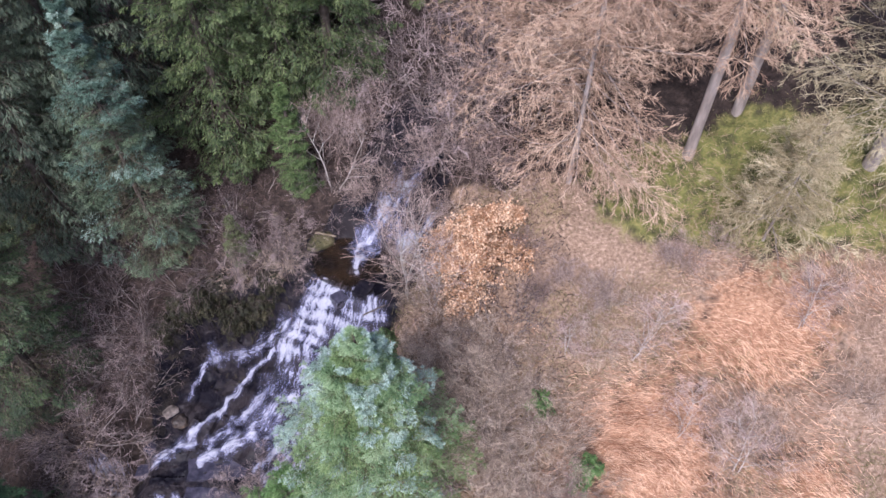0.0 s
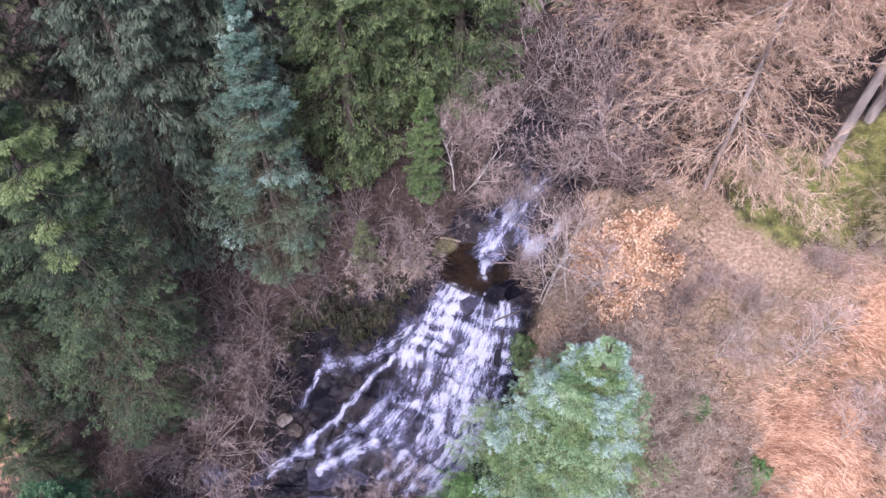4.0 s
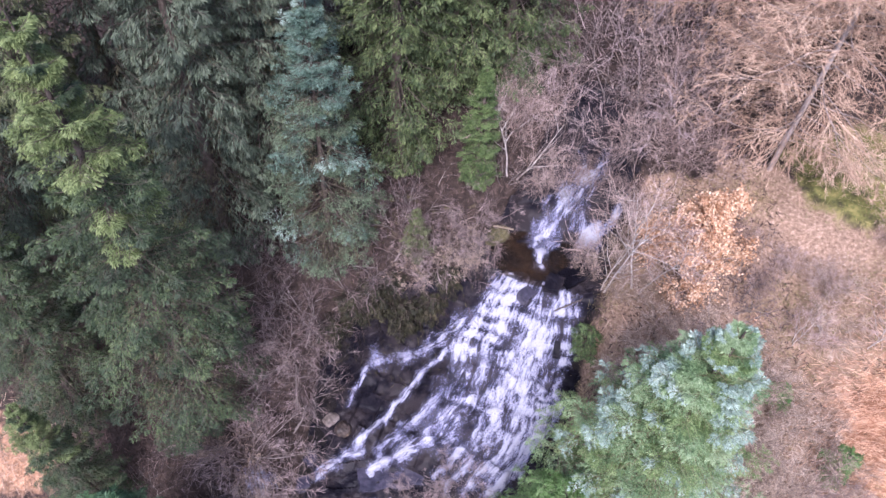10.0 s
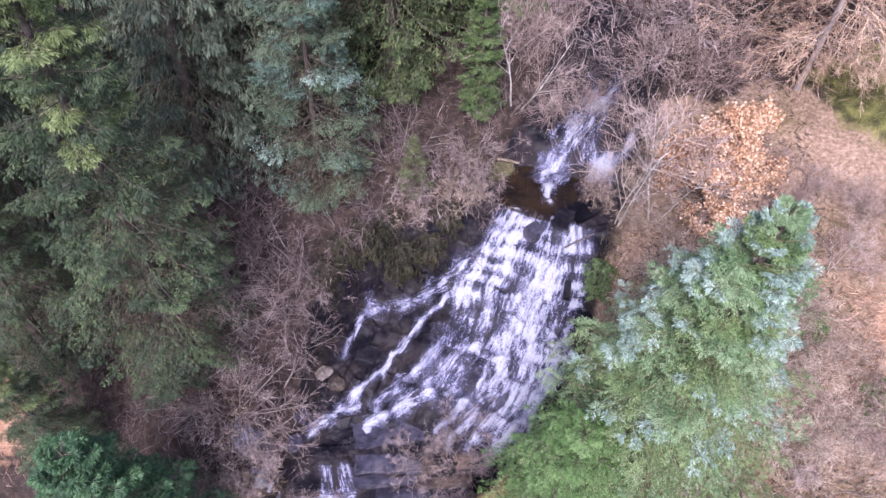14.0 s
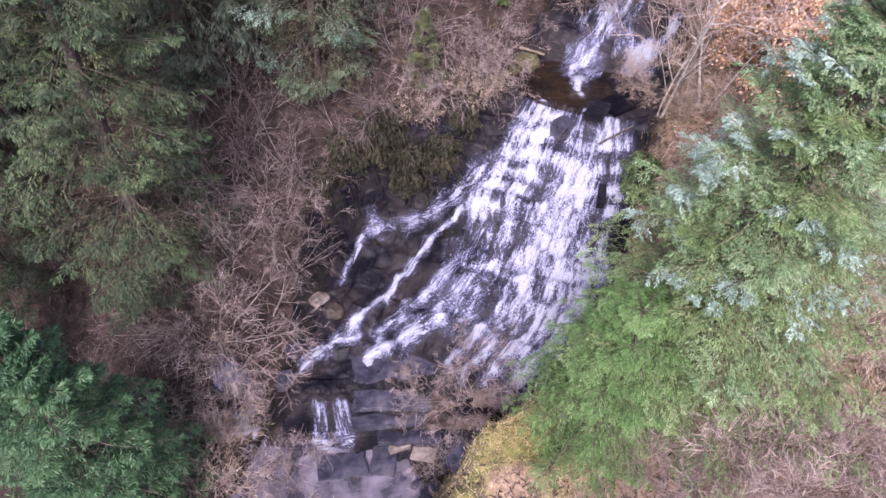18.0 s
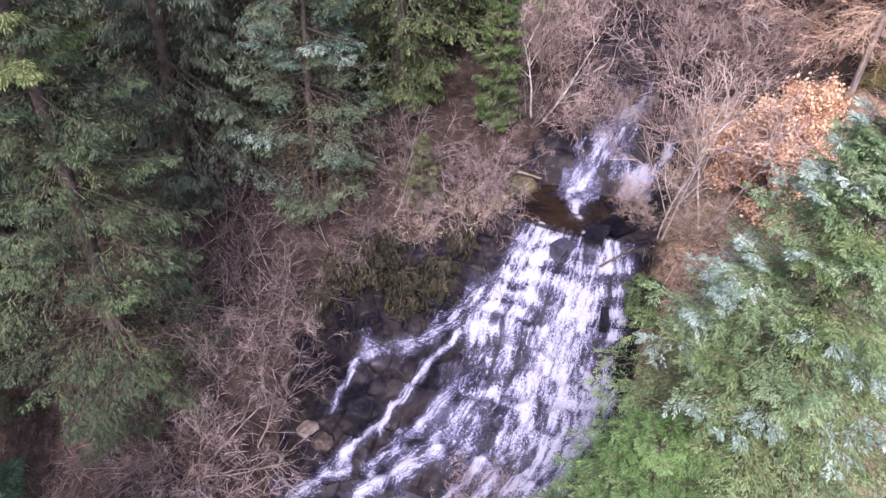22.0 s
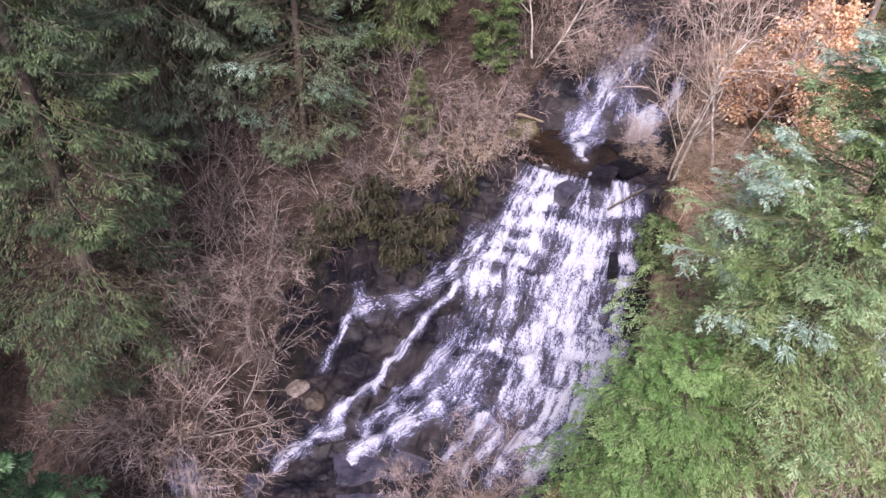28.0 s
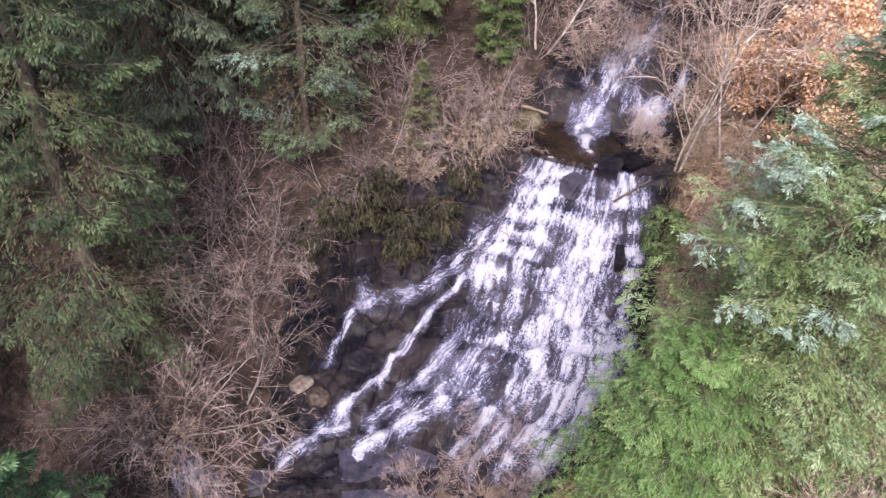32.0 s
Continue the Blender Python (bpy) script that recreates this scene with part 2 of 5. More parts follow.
def foam_material():
    """Running white water: foam strands drawn out along the flow, clear between them."""
    m = bpy.data.materials.new("running_foam")
    m.use_nodes = True
    n, k = m.node_tree.nodes, m.node_tree.links
    b = n["Principled BSDF"]
    b.inputs["Roughness"].default_value = 0.35

    def value(key):
        a = n.new("ShaderNodeAttribute")
        a.attribute_name = key
        return a.outputs["Fac"]

    def math(op, a, c, d=None):
        x = n.new("ShaderNodeMath")
        x.operation = op
        for i, v in enumerate((a, c, d)):
            if v is None:
                continue
            if isinstance(v, (int, float)):
                x.inputs[i].default_value = v
            else:
                k.new(v, x.inputs[i])
        return x.outputs[0]

    def drawn(across, run, detail):
        v = n.new("ShaderNodeCombineXYZ")
        k.new(math("MULTIPLY", math("MULTIPLY_ADD", swirl, 0.1, value("across")), across), v.inputs[0])
        k.new(math("MULTIPLY", value("run"), run), v.inputs[1])
        t = n.new("ShaderNodeTexNoise")
        t.inputs["Scale"].default_value, t.inputs["Detail"].default_value = 1.0, detail
        k.new(v.outputs[0], t.inputs["Vector"])
        return t.outputs["Fac"]
    flow = n.new("ShaderNodeCombineXYZ")
    k.new(math("MULTIPLY", value("across"), 2.4), flow.inputs[0])
    k.new(math("MULTIPLY", value("run"), 3.4), flow.inputs[1])
    eddy = n.new("ShaderNodeTexNoise")
    eddy.inputs["Scale"].default_value, eddy.inputs["Detail"].default_value = 1.0, 3
    k.new(flow.outputs[0], eddy.inputs["Vector"])
    swirl = eddy.outputs["Fac"]
    foam = value("foam")
    f = math("MULTIPLY_ADD", drawn(7, 2.6, 4), 1.0, foam)
    f = math("MULTIPLY_ADD", drawn(20, 5.5, 5), 1.7, f)
    f = math("MULTIPLY_ADD", drawn(64, 42, 4), 2.1, f)
    f = math("SUBTRACT", f, 2.33)
    r = n.new("ShaderNodeMapRange")
    r.inputs[1].default_value, r.inputs[2].default_value = 0.12, 0.95
    k.new(f, r.inputs[0])
    film = math("MULTIPLY", foam, 0.30)
    alpha = math("MAXIMUM", math("MULTIPLY", r.outputs[0], 0.97), math("MINIMUM", film, 0.28))
    k.new(alpha, b.inputs["Alpha"])
    c = n.new("ShaderNodeValToRGB")
    e = c.color_ramp.elements
    # blue-violet towards thin foam paints the fall's shading into its colour
    e[0].position, e[0].color = 0.05, (0.16, 0.16, 0.30, 1)
    e[1].position, e[1].color = 1.0, (0.44, 0.44, 0.52, 1)
    mid = e.new(0.5)
    mid.color = (0.27, 0.27, 0.43, 1)
    k.new(f, c.inputs[0])
    k.new(c.outputs[0], b.inputs["Base Color"])
    bp = n.new("ShaderNodeBump")
    bp.inputs["Strength"].default_value, bp.inputs["Distance"].default_value = 0.6, 0.04
    k.new(f, bp.inputs["Height"])
    k.new(bp.outputs[0], b.inputs["Normal"])
    return m


RUNNING = foam_material()


def ground_material():
    """Soil, leaf litter, dead bracken, moss and stone, mixed by the zones of the ground."""
    m = bpy.data.materials.new("woodland_ground")
    m.use_nodes = True
    n, k = m.node_tree.nodes, m.node_tree.links
    b = n["Principled BSDF"]
    b.inputs["Roughness"].default_value = 0.9
    b.inputs["Specular IOR Level"].default_value = 0.2
    co = n.new("ShaderNodeTexCoord")

    def mottled(scale, stops, detail=8.0):
        tx = n.new("ShaderNodeTexNoise")
        tx.inputs["Scale"].default_value, tx.inputs["Detail"].default_value = scale, detail
        tx.inputs["Roughness"].default_value = 0.7
        k.new(co.outputs["Object"], tx.inputs["Vector"])
        r = n.new("ShaderNodeValToRGB")
        e = r.color_ramp.elements
        while len(e) < len(stops):
            e.new(0.5)
        for i, c in enumerate(stops):
            e[i].position, e[i].color = 0.32 + 0.36 * i / (len(stops) - 1), (*c, 1)
        k.new(tx.outputs["Fac"], r.inputs[0])
        return r.outputs[0]

    def blend(a, c, zone):
        at = n.new("ShaderNodeAttribute")
        at.attribute_name = zone
        tx = n.new("ShaderNodeTexNoise")
        tx.inputs["Scale"].default_value, tx.inputs["Detail"].default_value = 3.5, 6
        k.new(co.outputs["Object"], tx.inputs["Vector"])
        w = n.new("ShaderNodeMath")
        w.operation = "MULTIPLY_ADD"
        w.inputs[1].default_value = 1.2
        w.inputs[2].default_value = -0.6
        k.new(tx.outputs["Fac"], w.inputs[0])
        s = n.new("ShaderNodeMath")
        s.operation = "ADD"
        k.new(w.outputs[0], s.inputs[0])
        k.new(at.outputs["Fac"], s.inputs[1])
        mr = n.new("ShaderNodeMapRange")
        mr.inputs[1].default_value, mr.inputs[2].default_value = 0.3, 0.7
        k.new(s.outputs[0], mr.inputs[0])
        mx = n.new("ShaderNodeMix")
        mx.data_type = "RGBA"
        k.new(mr.outputs[0], mx.inputs[0])
        k.new(a, mx.inputs[6])
        k.new(c, mx.inputs[7])
        return mx.outputs[2]
    soil = mottled(5.0, [(0.018, 0.013, 0.011), (0.04, 0.028, 0.024), (0.085, 0.06, 0.05)])
    fern = mottled(11.0, [(0.17, 0.085, 0.052), (0.37, 0.21, 0.13), (0.56, 0.36, 0.24)])
    heath = mottled(13.0, [(0.115, 0.077, 0.052), (0.26, 0.175, 0.125), (0.43, 0.31, 0.235)])
    moss = mottled(3.5, [(0.055, 0.065, 0.022), (0.13, 0.13, 0.042), (0.27, 0.235, 0.09)])
    # dark stone, its colours lowered further to stand for shade under the overhang
    stone = mottled(3.0, [(0.006, 0.005, 0.006), (0.016, 0.013, 0.013), (0.042, 0.032, 0.027)])
    c = blend(soil, heath, "heath")
    c = blend(c, fern, "fern")
    c = blend(c, moss, "moss")
    c = blend(c, stone, "stone")
    k.new(c, b.inputs["Base Color"])
    tx = n.new("ShaderNodeTexNoise")
    tx.inputs["Scale"].default_value, tx.inputs["Detail"].default_value = 14, 8
    k.new(co.outputs["Object"], tx.inputs["Vector"])
    bp = n.new("ShaderNodeBump")
    bp.inputs["Strength"].default_value, bp.inputs["Distance"].default_value = 0.8, 0.06
    k.new(tx.outputs["Fac"], bp.inputs["Height"])
    k.new(bp.outputs[0], b.inputs["Normal"])
    return m


GROUND = ground_material()


# ---- mesh helpers ----
def mesh_of(name, verts, faces, mat, smooth=False):
    """A mesh from an array of points and a list of arrays of faces (each array has one number of corners)."""
    me = bpy.data.meshes.new(name)
    faces = [np.asarray(f, np.int32) for f in faces if len(f)]
    verts = np.asarray(verts, np.float32)
    me.vertices.add(len(verts))
    me.vertices.foreach_set("co", verts.ravel())
    loops = np.concatenate([f.ravel() for f in faces])
    sizes = np.concatenate([np.full(len(f), f.shape[1], np.int32) for f in faces])
    me.loops.add(len(loops))
    me.loops.foreach_set("vertex_index", loops)
    me.polygons.add(len(sizes))
    me.polygons.foreach_set("loop_start", np.concatenate([[0], np.cumsum(sizes)[:-1]]).astype(np.int32))
    me.polygons.foreach_set("loop_total", sizes)
    me.polygons.foreach_set("use_smooth", np.full(len(sizes), smooth))
    me.materials.append(mat)
    me.update()
    me.validate()
    return me


def child(name, me, parent, label=""):
    ob = new(name, me)
    ob.parent = parent
    return tagged(ob, label)


def unit(v):
    return v / np.maximum(np.linalg.norm(v, axis=-1, keepdims=True), 1e-9)


def tubes(paths, radii, sides=3):
    """Tapered tubes along paths (n, k, 3) with radii (n, k)."""
    n, k, _ = paths.shape
    d = unit(np.gradient(paths, axis=1))
    ref = np.where(np.abs(d[..., 2:3]) > 0.8, np.array([1.0, 0, 0]), np.array([0, 0, 1.0]))
    u = unit(np.cross(d, ref))
    w = np.cross(d, u)
    a = np.arange(sides) * 2 * np.pi / sides
    ring = paths[:, :, None] + radii[:, :, None, None] * (u[:, :, None] * np.cos(a)[:, None] + w[:, :, None] * np.sin(a)[:, None])
    idx = np.arange(n * k * sides).reshape(n, k, sides)
    nxt = np.roll(idx, -1, axis=2)
    f = np.stack([idx[:, :-1], nxt[:, :-1], nxt[:, 1:], idx[:, 1:]], -1).reshape(-1, 4)
    return ring.reshape(-1, 3), f


def strips(paths, widths, rng, flat=None):
    """Thin blades along paths (n, k, 3), widths (n, k)."""
    n, k, _ = paths.shape
    d = unit(np.gradient(paths, axis=1))
    if flat is None:
        r = unit(rng.normal(size=(n, 1, 3)))
    else:
        r = np.broadcast_to(flat, (n, 1, 3))
    u = unit(np.cross(d, r)) * widths[..., None] * 0.5
    v = np.stack([paths - u, paths + u], 2)
    idx = np.arange(n * k * 2).reshape(n, k, 2)
    f = np.stack([idx[:, :-1, 0], idx[:, :-1, 1], idx[:, 1:, 1], idx[:, 1:, 0]], -1).reshape(-1, 4)
    return v.reshape(-1, 3), f


def gather(*pairs):
    """Joins (points, faces) pairs into one."""
    vs, fs, base = [], [], 0
    for v, f in pairs:
        vs.append(v)
        fs.append(f + base)
        base += len(v)
    return np.concatenate(vs), fs


def grow(start, way, length, k, rng, wander=0.15, droop=0.0):
    """Paths of k points from start (n, 3) along way (n, 3) for length (n,), wandering and sagging (negative droop: rising)."""
    n = len(start)
    step = (length / (k - 1))[:, None]
    p, d, out = start.copy(), unit(way), [start.copy()]
    for i in range(k - 1):
        d = unit(d + rng.normal(size=(n, 3)) * wander + np.array([0, 0, -droop]))
        p = p + d * step
        out.append(p.copy())
    return np.stack(out, 1)


def along_paths(paths, u):
    """Points and directions at u (n, m) in 0..1 along paths (n, k, 3)."""
    n, k, _ = paths.shape
    x = u * (k - 1)
    i = np.minimum(x.astype(int), k - 2)
    r = np.arange(n)[:, None]
    a, b = paths[r, i], paths[r, i + 1]
    return a + (b - a) * (x - i)[..., None], unit(b - a)


def spray(d, rng, angle):
    """Directions turned away from d by about angle (radians) to random sides."""
    r = unit(np.cross(d, unit(rng.normal(size=d.shape))))
    return unit(d * np.cos(angle)[..., None] + r * np.sin(angle)[..., None])


# ---- lie of the land ----
def sstep(a, b, x):
    u = np.clip((x - a) / (b - a), 0, 1)
    return u * u * (3 - 2 * u)


def lattice(x, y, seed):
    """Smooth value noise between -1 and 1 on a unit lattice."""
    xi, yi = np.floor(x), np.floor(y)
    u, v = x - xi, y - yi
    u, v = u * u * (3 - 2 * u), v * v * (3 - 2 * v)

    def grain(a, b):
        n = np.sin(a * 127.1 + b * 311.7 + seed * 74.7) * 43758.5453
        return (n - np.floor(n)) * 2 - 1
    return (grain(xi, yi) * (1 - u) + grain(xi + 1, yi) * u) * (1 - v) + (grain(xi, yi + 1) * (1 - u) + grain(xi + 1, yi + 1) * u) * v


LIP = (-2.5, 10.45)          # middle of the lip of the main fall
FLOW = (-0.43, -0.903)       # the way the main fall runs, seen from above


def along(x, y):
    """Metres down the fall from its lip, and metres across it (to its left bank)."""
    a, b = x - LIP[0], y - LIP[1]
    return a * FLOW[0] + b * FLOW[1], a * FLOW[1] - b * FLOW[0]


def bed(s, l):
    """Height of the stream's bed."""
    z = np.interp(s, [-9, -4.6, -3.6, -1.7, -1.5, 0.0, 0.25, 0.95, 1.1, 1.7, 2.0, 2.9, 3.1, 4.0, 4.15, 5.0],
                  [9.6, 9.1, 8.7, 6.55, 6.15, 6.1, 5.75, 4.75, 4.6, 3.95, 3.75, 3.1, 2.9, 2.4, 2.2, 1.85])
    left = sstep(1.2, 2.6, l) * sstep(0.3, 1.3, s) * (1 - sstep(3.0, 4.3, s))
    z = z - 0.35 * left
    x, y = LIP[0] + s * FLOW[0] + l * FLOW[1], LIP[1] + s * FLOW[1] - l * FLOW[0]
    past = 6.52 - 0.08 * (x + 6) + 0.07 * lattice(x * 2.3, y * 0.3, 3) - y
    drop = sstep(-0.02, 0.12, past) * 0.36 + sstep(0.1, 0.22, past) * 0.32 + sstep(0.24, 0.4, past) * 0.32
    drop = np.where(s > 3.5, np.maximum(drop, sstep(7.9, 9.2, -x)), 0)
    low = 0.5 - 0.1 * np.clip(past, 0, 1.5) + 0.35 * sstep(2.1, 3.3, past + 0.3 * lattice(x * 0.9, y * 0.9, 6)) - 0.35 * sstep(8, 10, -x) - 0.03 * np.clip(s - 8, 0, 90)
    return z * (1 - drop) + low * drop


def ground_height(x, y):
    x, y = np.asarray(x, float), np.asarray(y, float)
    s, l = along(x, y)
    right = 7.0 + 0.25 * (np.clip(x, -12, 40) - 3) + 0.36 * (np.clip(y, -6, 30) - 8)
    right = right - 0.05 * np.clip(x - 8, 0, 30)
    left = 2.6 + 0.85 * (np.clip(y, 5.2, 12) - 8) + 0.15 * (np.clip(x, -30, 5) + 8) + 0.45 * np.clip(y - 12, 0, 25)
    left = left + 0.1 * (np.clip(y, -10, 5.2) - 5.2)
    # edges of the channel, across the flow
    e_left = np.interp(s, [-9, -4, -2, -1.2, -0.2, 0.4, 1.0, 1.6, 3.0, 3.9, 5.0, 6.0, 9.0], [-0.2, 0.2, 0.5, 1.0, 1.05, 1.3, 2.6, 3.3, 3.9, 4.3, 4.6, 5.0, 9.0])
    e_right = np.interp(s, [-9, -4, -2.2, -1.4, -0.2, 0.5, 1.0, 2.7, 4.2, 5.0, 6.0, 9.0], [-1.2, -1.5, -1.6, -1.5, -1.1, -1.2, -1.5, -1.6, -1.15, -0.45, 0.45, 1.5])
    n = 0.22 * lattice(x * 1.3, y * 1.3, 1) + 0.1 * lattice(x * 3.1, y * 3.1, 2)
    z = bed(s, l)
    over_l, over_r = l - e_left + n * 0.5, e_right - l + n * 0.5
    steep_l, steep_r = 0.9 - 0.35 * sstep(0.4, 1.0, s) * (1 - sstep(2.6, 3.4, s)), 1.1
    wl = sstep(0.0, steep_l, over_l)
    wr = sstep(0.0, steep_r, over_r)
    bank = np.where(l > (e_left + e_right) / 2, left, right)
    w = np.maximum(wl, wr)
    z = z * (1 - w) + np.maximum(bank, z - 0.3) * w
    far = sstep(25, 80, np.hypot(x, y - 8))
    return z + w * n * 0.7 + far * 3 * lattice(x * 0.03, y * 0.03, 5)


# ---- plants ----
def needles(paths, rng, count, length, width, fwd=0.65):
    """Needle tufts round shoot paths: small triangles that point outwards and forwards."""
    n = len(paths)
    u = (np.arange(count)[None] + rng.random((n, count))) / count
    p, d = along_paths(paths, u * 0.999)
    side = unit(np.cross(d, unit(rng.normal(size=d.shape))))
    tip = p + (d * fwd + side * 0.85) * length * (0.7 + 0.6 * rng.random((n, count, 1)))
    w = unit(np.cross(d, side)) * width * 0.5 + d * width * 0.5
    v = np.stack([p - w, p + w, tip], 2).reshape(-1, 3)
    f = np.arange(len(v)).reshape(-1, 3)
    return v, f


def fingers(paths, rng, count, length, width, hang=0.12):
    """Needled shoots along twigs: slim kites to both sides, forward-pointing, in a nearly flat spray, and one at the end."""
    n = len(paths)
    u = (np.arange(count)[None] + 0.3 + 0.7 * rng.random((n, count))) / count
    p, d = along_paths(paths, np.minimum(u, 1.0) * 0.999)
    up = unit(np.array([0, 0, 1.0]) + rng.normal(size=(n, 1, 3)) * 0.3 + rng.normal(size=d.shape) * 0.25)
    side = unit(np.cross(d, up)) * np.where(np.arange(count) % 2 == 0, 1.0, -1.0)[None, :, None]
    side[:, -1] *= 0.15
    way = unit(d * 0.85 + side * 0.62 + rng.normal(size=d.shape) * 0.13 + np.array([0, 0, -hang]))
    size = length * (1.2 - 0.4 * u)[..., None] * (0.65 + 0.7 * rng.random((n, count, 1)))
    w = unit(np.cross(way, up)) * width * (0.75 + 0.5 * rng.random((n, count, 1))) * 0.5
    mid, tip = p + way * size * 0.55, p + way * size
    v = np.stack([p, mid - w, tip, mid + w], 2).reshape(-1, 3)
    return v, np.arange(len(v)).reshape(-1, 4)


def foliage(shoots, twigs, rng, finger, slim, per, hang):
    """Needled shoots on side branches and on their twigs."""
    return (fingers(shoots, rng, per + 2, finger, finger * slim, hang), fingers(twigs, rng, per, finger * 0.92, finger * slim * 0.92, hang))


def spruce(name, seed, height, radius, mat, label, whorls=26, per=6, shoots=16, finger=0.08, slim=0.32, leaf=5, bare=0.05, tips=None, sag=0.25, taper=0.85, old=0.35, fullness=1.0, lower=None, q=3, stray=0.3, stout=0.022, split=0.45, tip_from=0.25, uneven=0.5, hang=0.12, tip_out=0.45, fade=0.08, limb=None):
    """A conifer: tapered trunk, whorls of sagging limbs with upturned ends, side shoots in flat sprays, needled twigs."""
    rng = np.random.default_rng(seed)
    tree = tagged(new(name), label, "tree", "conifers of the wood")
    hs = np.linspace(0, height, 9)
    axis = np.stack([0.03 * height * np.sin(hs * 0.4 + seed) * 0.3, 0.03 * height * np.cos(hs * 0.3 + seed) * 0.3, hs], 1)[None]
    rad = (stout * height * (1 - hs / height) ** 0.8 + 0.012)[None]
    v, f = tubes(axis, rad, 9)
    child("trunk", mesh_of("trunk", v, [f], BARK, True), tree, "brown scaly conifer trunk")
    # limbs
    hh = np.repeat(np.linspace(bare, 0.965, whorls) ** 0.95 * height, per) + rng.normal(size=whorls * per) * height / whorls * stray
    hh = np.clip(hh, bare * height, height * 0.97)
    n = len(hh)
    t = hh / height
    az = np.tile(np.arange(per) * 2 * np.pi / per, whorls) + np.repeat(np.arange(whorls) * 2.4, per) + rng.normal(size=n) * 0.3
    reach = radius * ((1 - t) ** taper * (0.25 + 0.75 * np.clip(t * 6, 0.35, 1)) * (1.0 - 0.55 * uneven + uneven * rng.random(n))) + 0.035 * radius
    rise = -0.25 + 1.0 * t ** 2 + rng.normal(size=n) * 0.08
    base = np.stack([np.interp(hh, hs, axis[0, :, 0]), np.interp(hh, hs, axis[0, :, 1]), hh], 1)
    way = np.stack([np.cos(az) * np.cos(rise), np.sin(az) * np.cos(rise), np.sin(rise)], 1)
    limbs = grow(base, way, reach, 6, rng, 0.06, sag * 0.25)
    lift = np.linspace(0, 1, 6) ** 3 * 0.2
    limbs[:, :, 2] += lift[None] * reach[:, None]
    lr = (0.006 + 0.011 * reach[:, None] / max(radius, 1)) * (1.1 - np.linspace(0, 1, 6))[None]
    wood = tubes(limbs, lr, 3)
    # side shoots, in a flat spray on both sides of each limb, the last one its end
    m = shoots
    u = (np.arange(m)[None] + rng.random((n, m))) / m
    u = 0.12 + 0.88 * u
    u[:, -1] = 0.97
    p, d = along_paths(limbs, u * 0.999)
    flat = unit(np.cross(d, np.array([0, 0, 1.0])))
    sgn = np.where(np.arange(m) % 2 == 0, 1.0, -1.0)[None, :, None] * np.ones((n, 1, 1))
    sgn[:, -1] = 0.0
    sway = unit(d * 0.8 + flat * sgn * 0.72 + rng.normal(size=d.shape) * 0.14 + np.array([0, 0, -0.15]))
    slen = (0.42 * reach[:, None] * (1.12 - u) + 0.10 * np.clip(reach * 1.6, 0.25, 1)[:, None]) * (0.7 + 0.6 * rng.random((n, m))) * fullness
    sh = grow(p.reshape(-1, 3), sway.reshape(-1, 3), slen.ravel(), 4, rng, 0.08, sag * 0.35)
    # shoots of the shoots
    u2 = 0.25 + 0.7 * (np.arange(q)[None] + rng.random((len(sh), q))) / q
    p2, d2 = along_paths(sh, u2)
    f2 = unit(np.cross(d2, np.array([0, 0, 1.0])))
    s2 = np.where(np.arange(q) % 2 == 0, 1.0, -1.0)[None, :, None]
    w2 = unit(d2 * 0.8 + f2 * s2 * 0.7 + rng.normal(size=d2.shape) * 0.2 + np.array([0, 0, -0.2]))
    l2 = (0.45 * slen.ravel()[:, None] * (1.15 - u2) + 0.05)
    sh2 = grow(p2.reshape(-1, 3), w2.reshape(-1, 3), l2.ravel(), 3, rng, 0.08, sag * 0.3)
    # inner twigs carry withered needles
    ts, us = t.repeat(m), u.ravel()
    inner = us < old * (1 - ts) * 1.2
    wooden = child("branchwork", mesh_of("branchwork", *gather(wood, strips(sh, np.full(sh.shape[:2], 0.006), rng)), limb or BARK), tree, "brown drooping conifer branches")
    pale = np.zeros(len(sh), bool)
    if tips is not None:
        pale = (rng.random(n) < tips).repeat(m) & (us > tip_out + 0.35 * rng.random(len(sh))) & (ts > tip_from) & ~inner
    live = ~inner & ~pale
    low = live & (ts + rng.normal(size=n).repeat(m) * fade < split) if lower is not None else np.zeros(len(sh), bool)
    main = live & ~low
    leader = needles(axis[:, -2:], rng, 40, 0.09, 0.02)

    def mass(pick, count=leaf):
        return foliage(sh[pick], sh2[pick.repeat(q)], rng, finger, slim, count, hang)
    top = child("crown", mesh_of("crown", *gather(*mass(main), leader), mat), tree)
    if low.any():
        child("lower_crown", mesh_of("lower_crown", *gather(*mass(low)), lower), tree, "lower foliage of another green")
    if inner.any():
        child("inner_foliage", mesh_of("inner_foliage", *gather(*mass(inner, 5)), NEEDLES_OLD), wooden, "brownish withered inner needles")
    if pale.any():
        child("pale_foliage", mesh_of("pale_foliage", *gather(*mass(pale)), SILVER), top, "silvery blue shoot tips")
    return tree


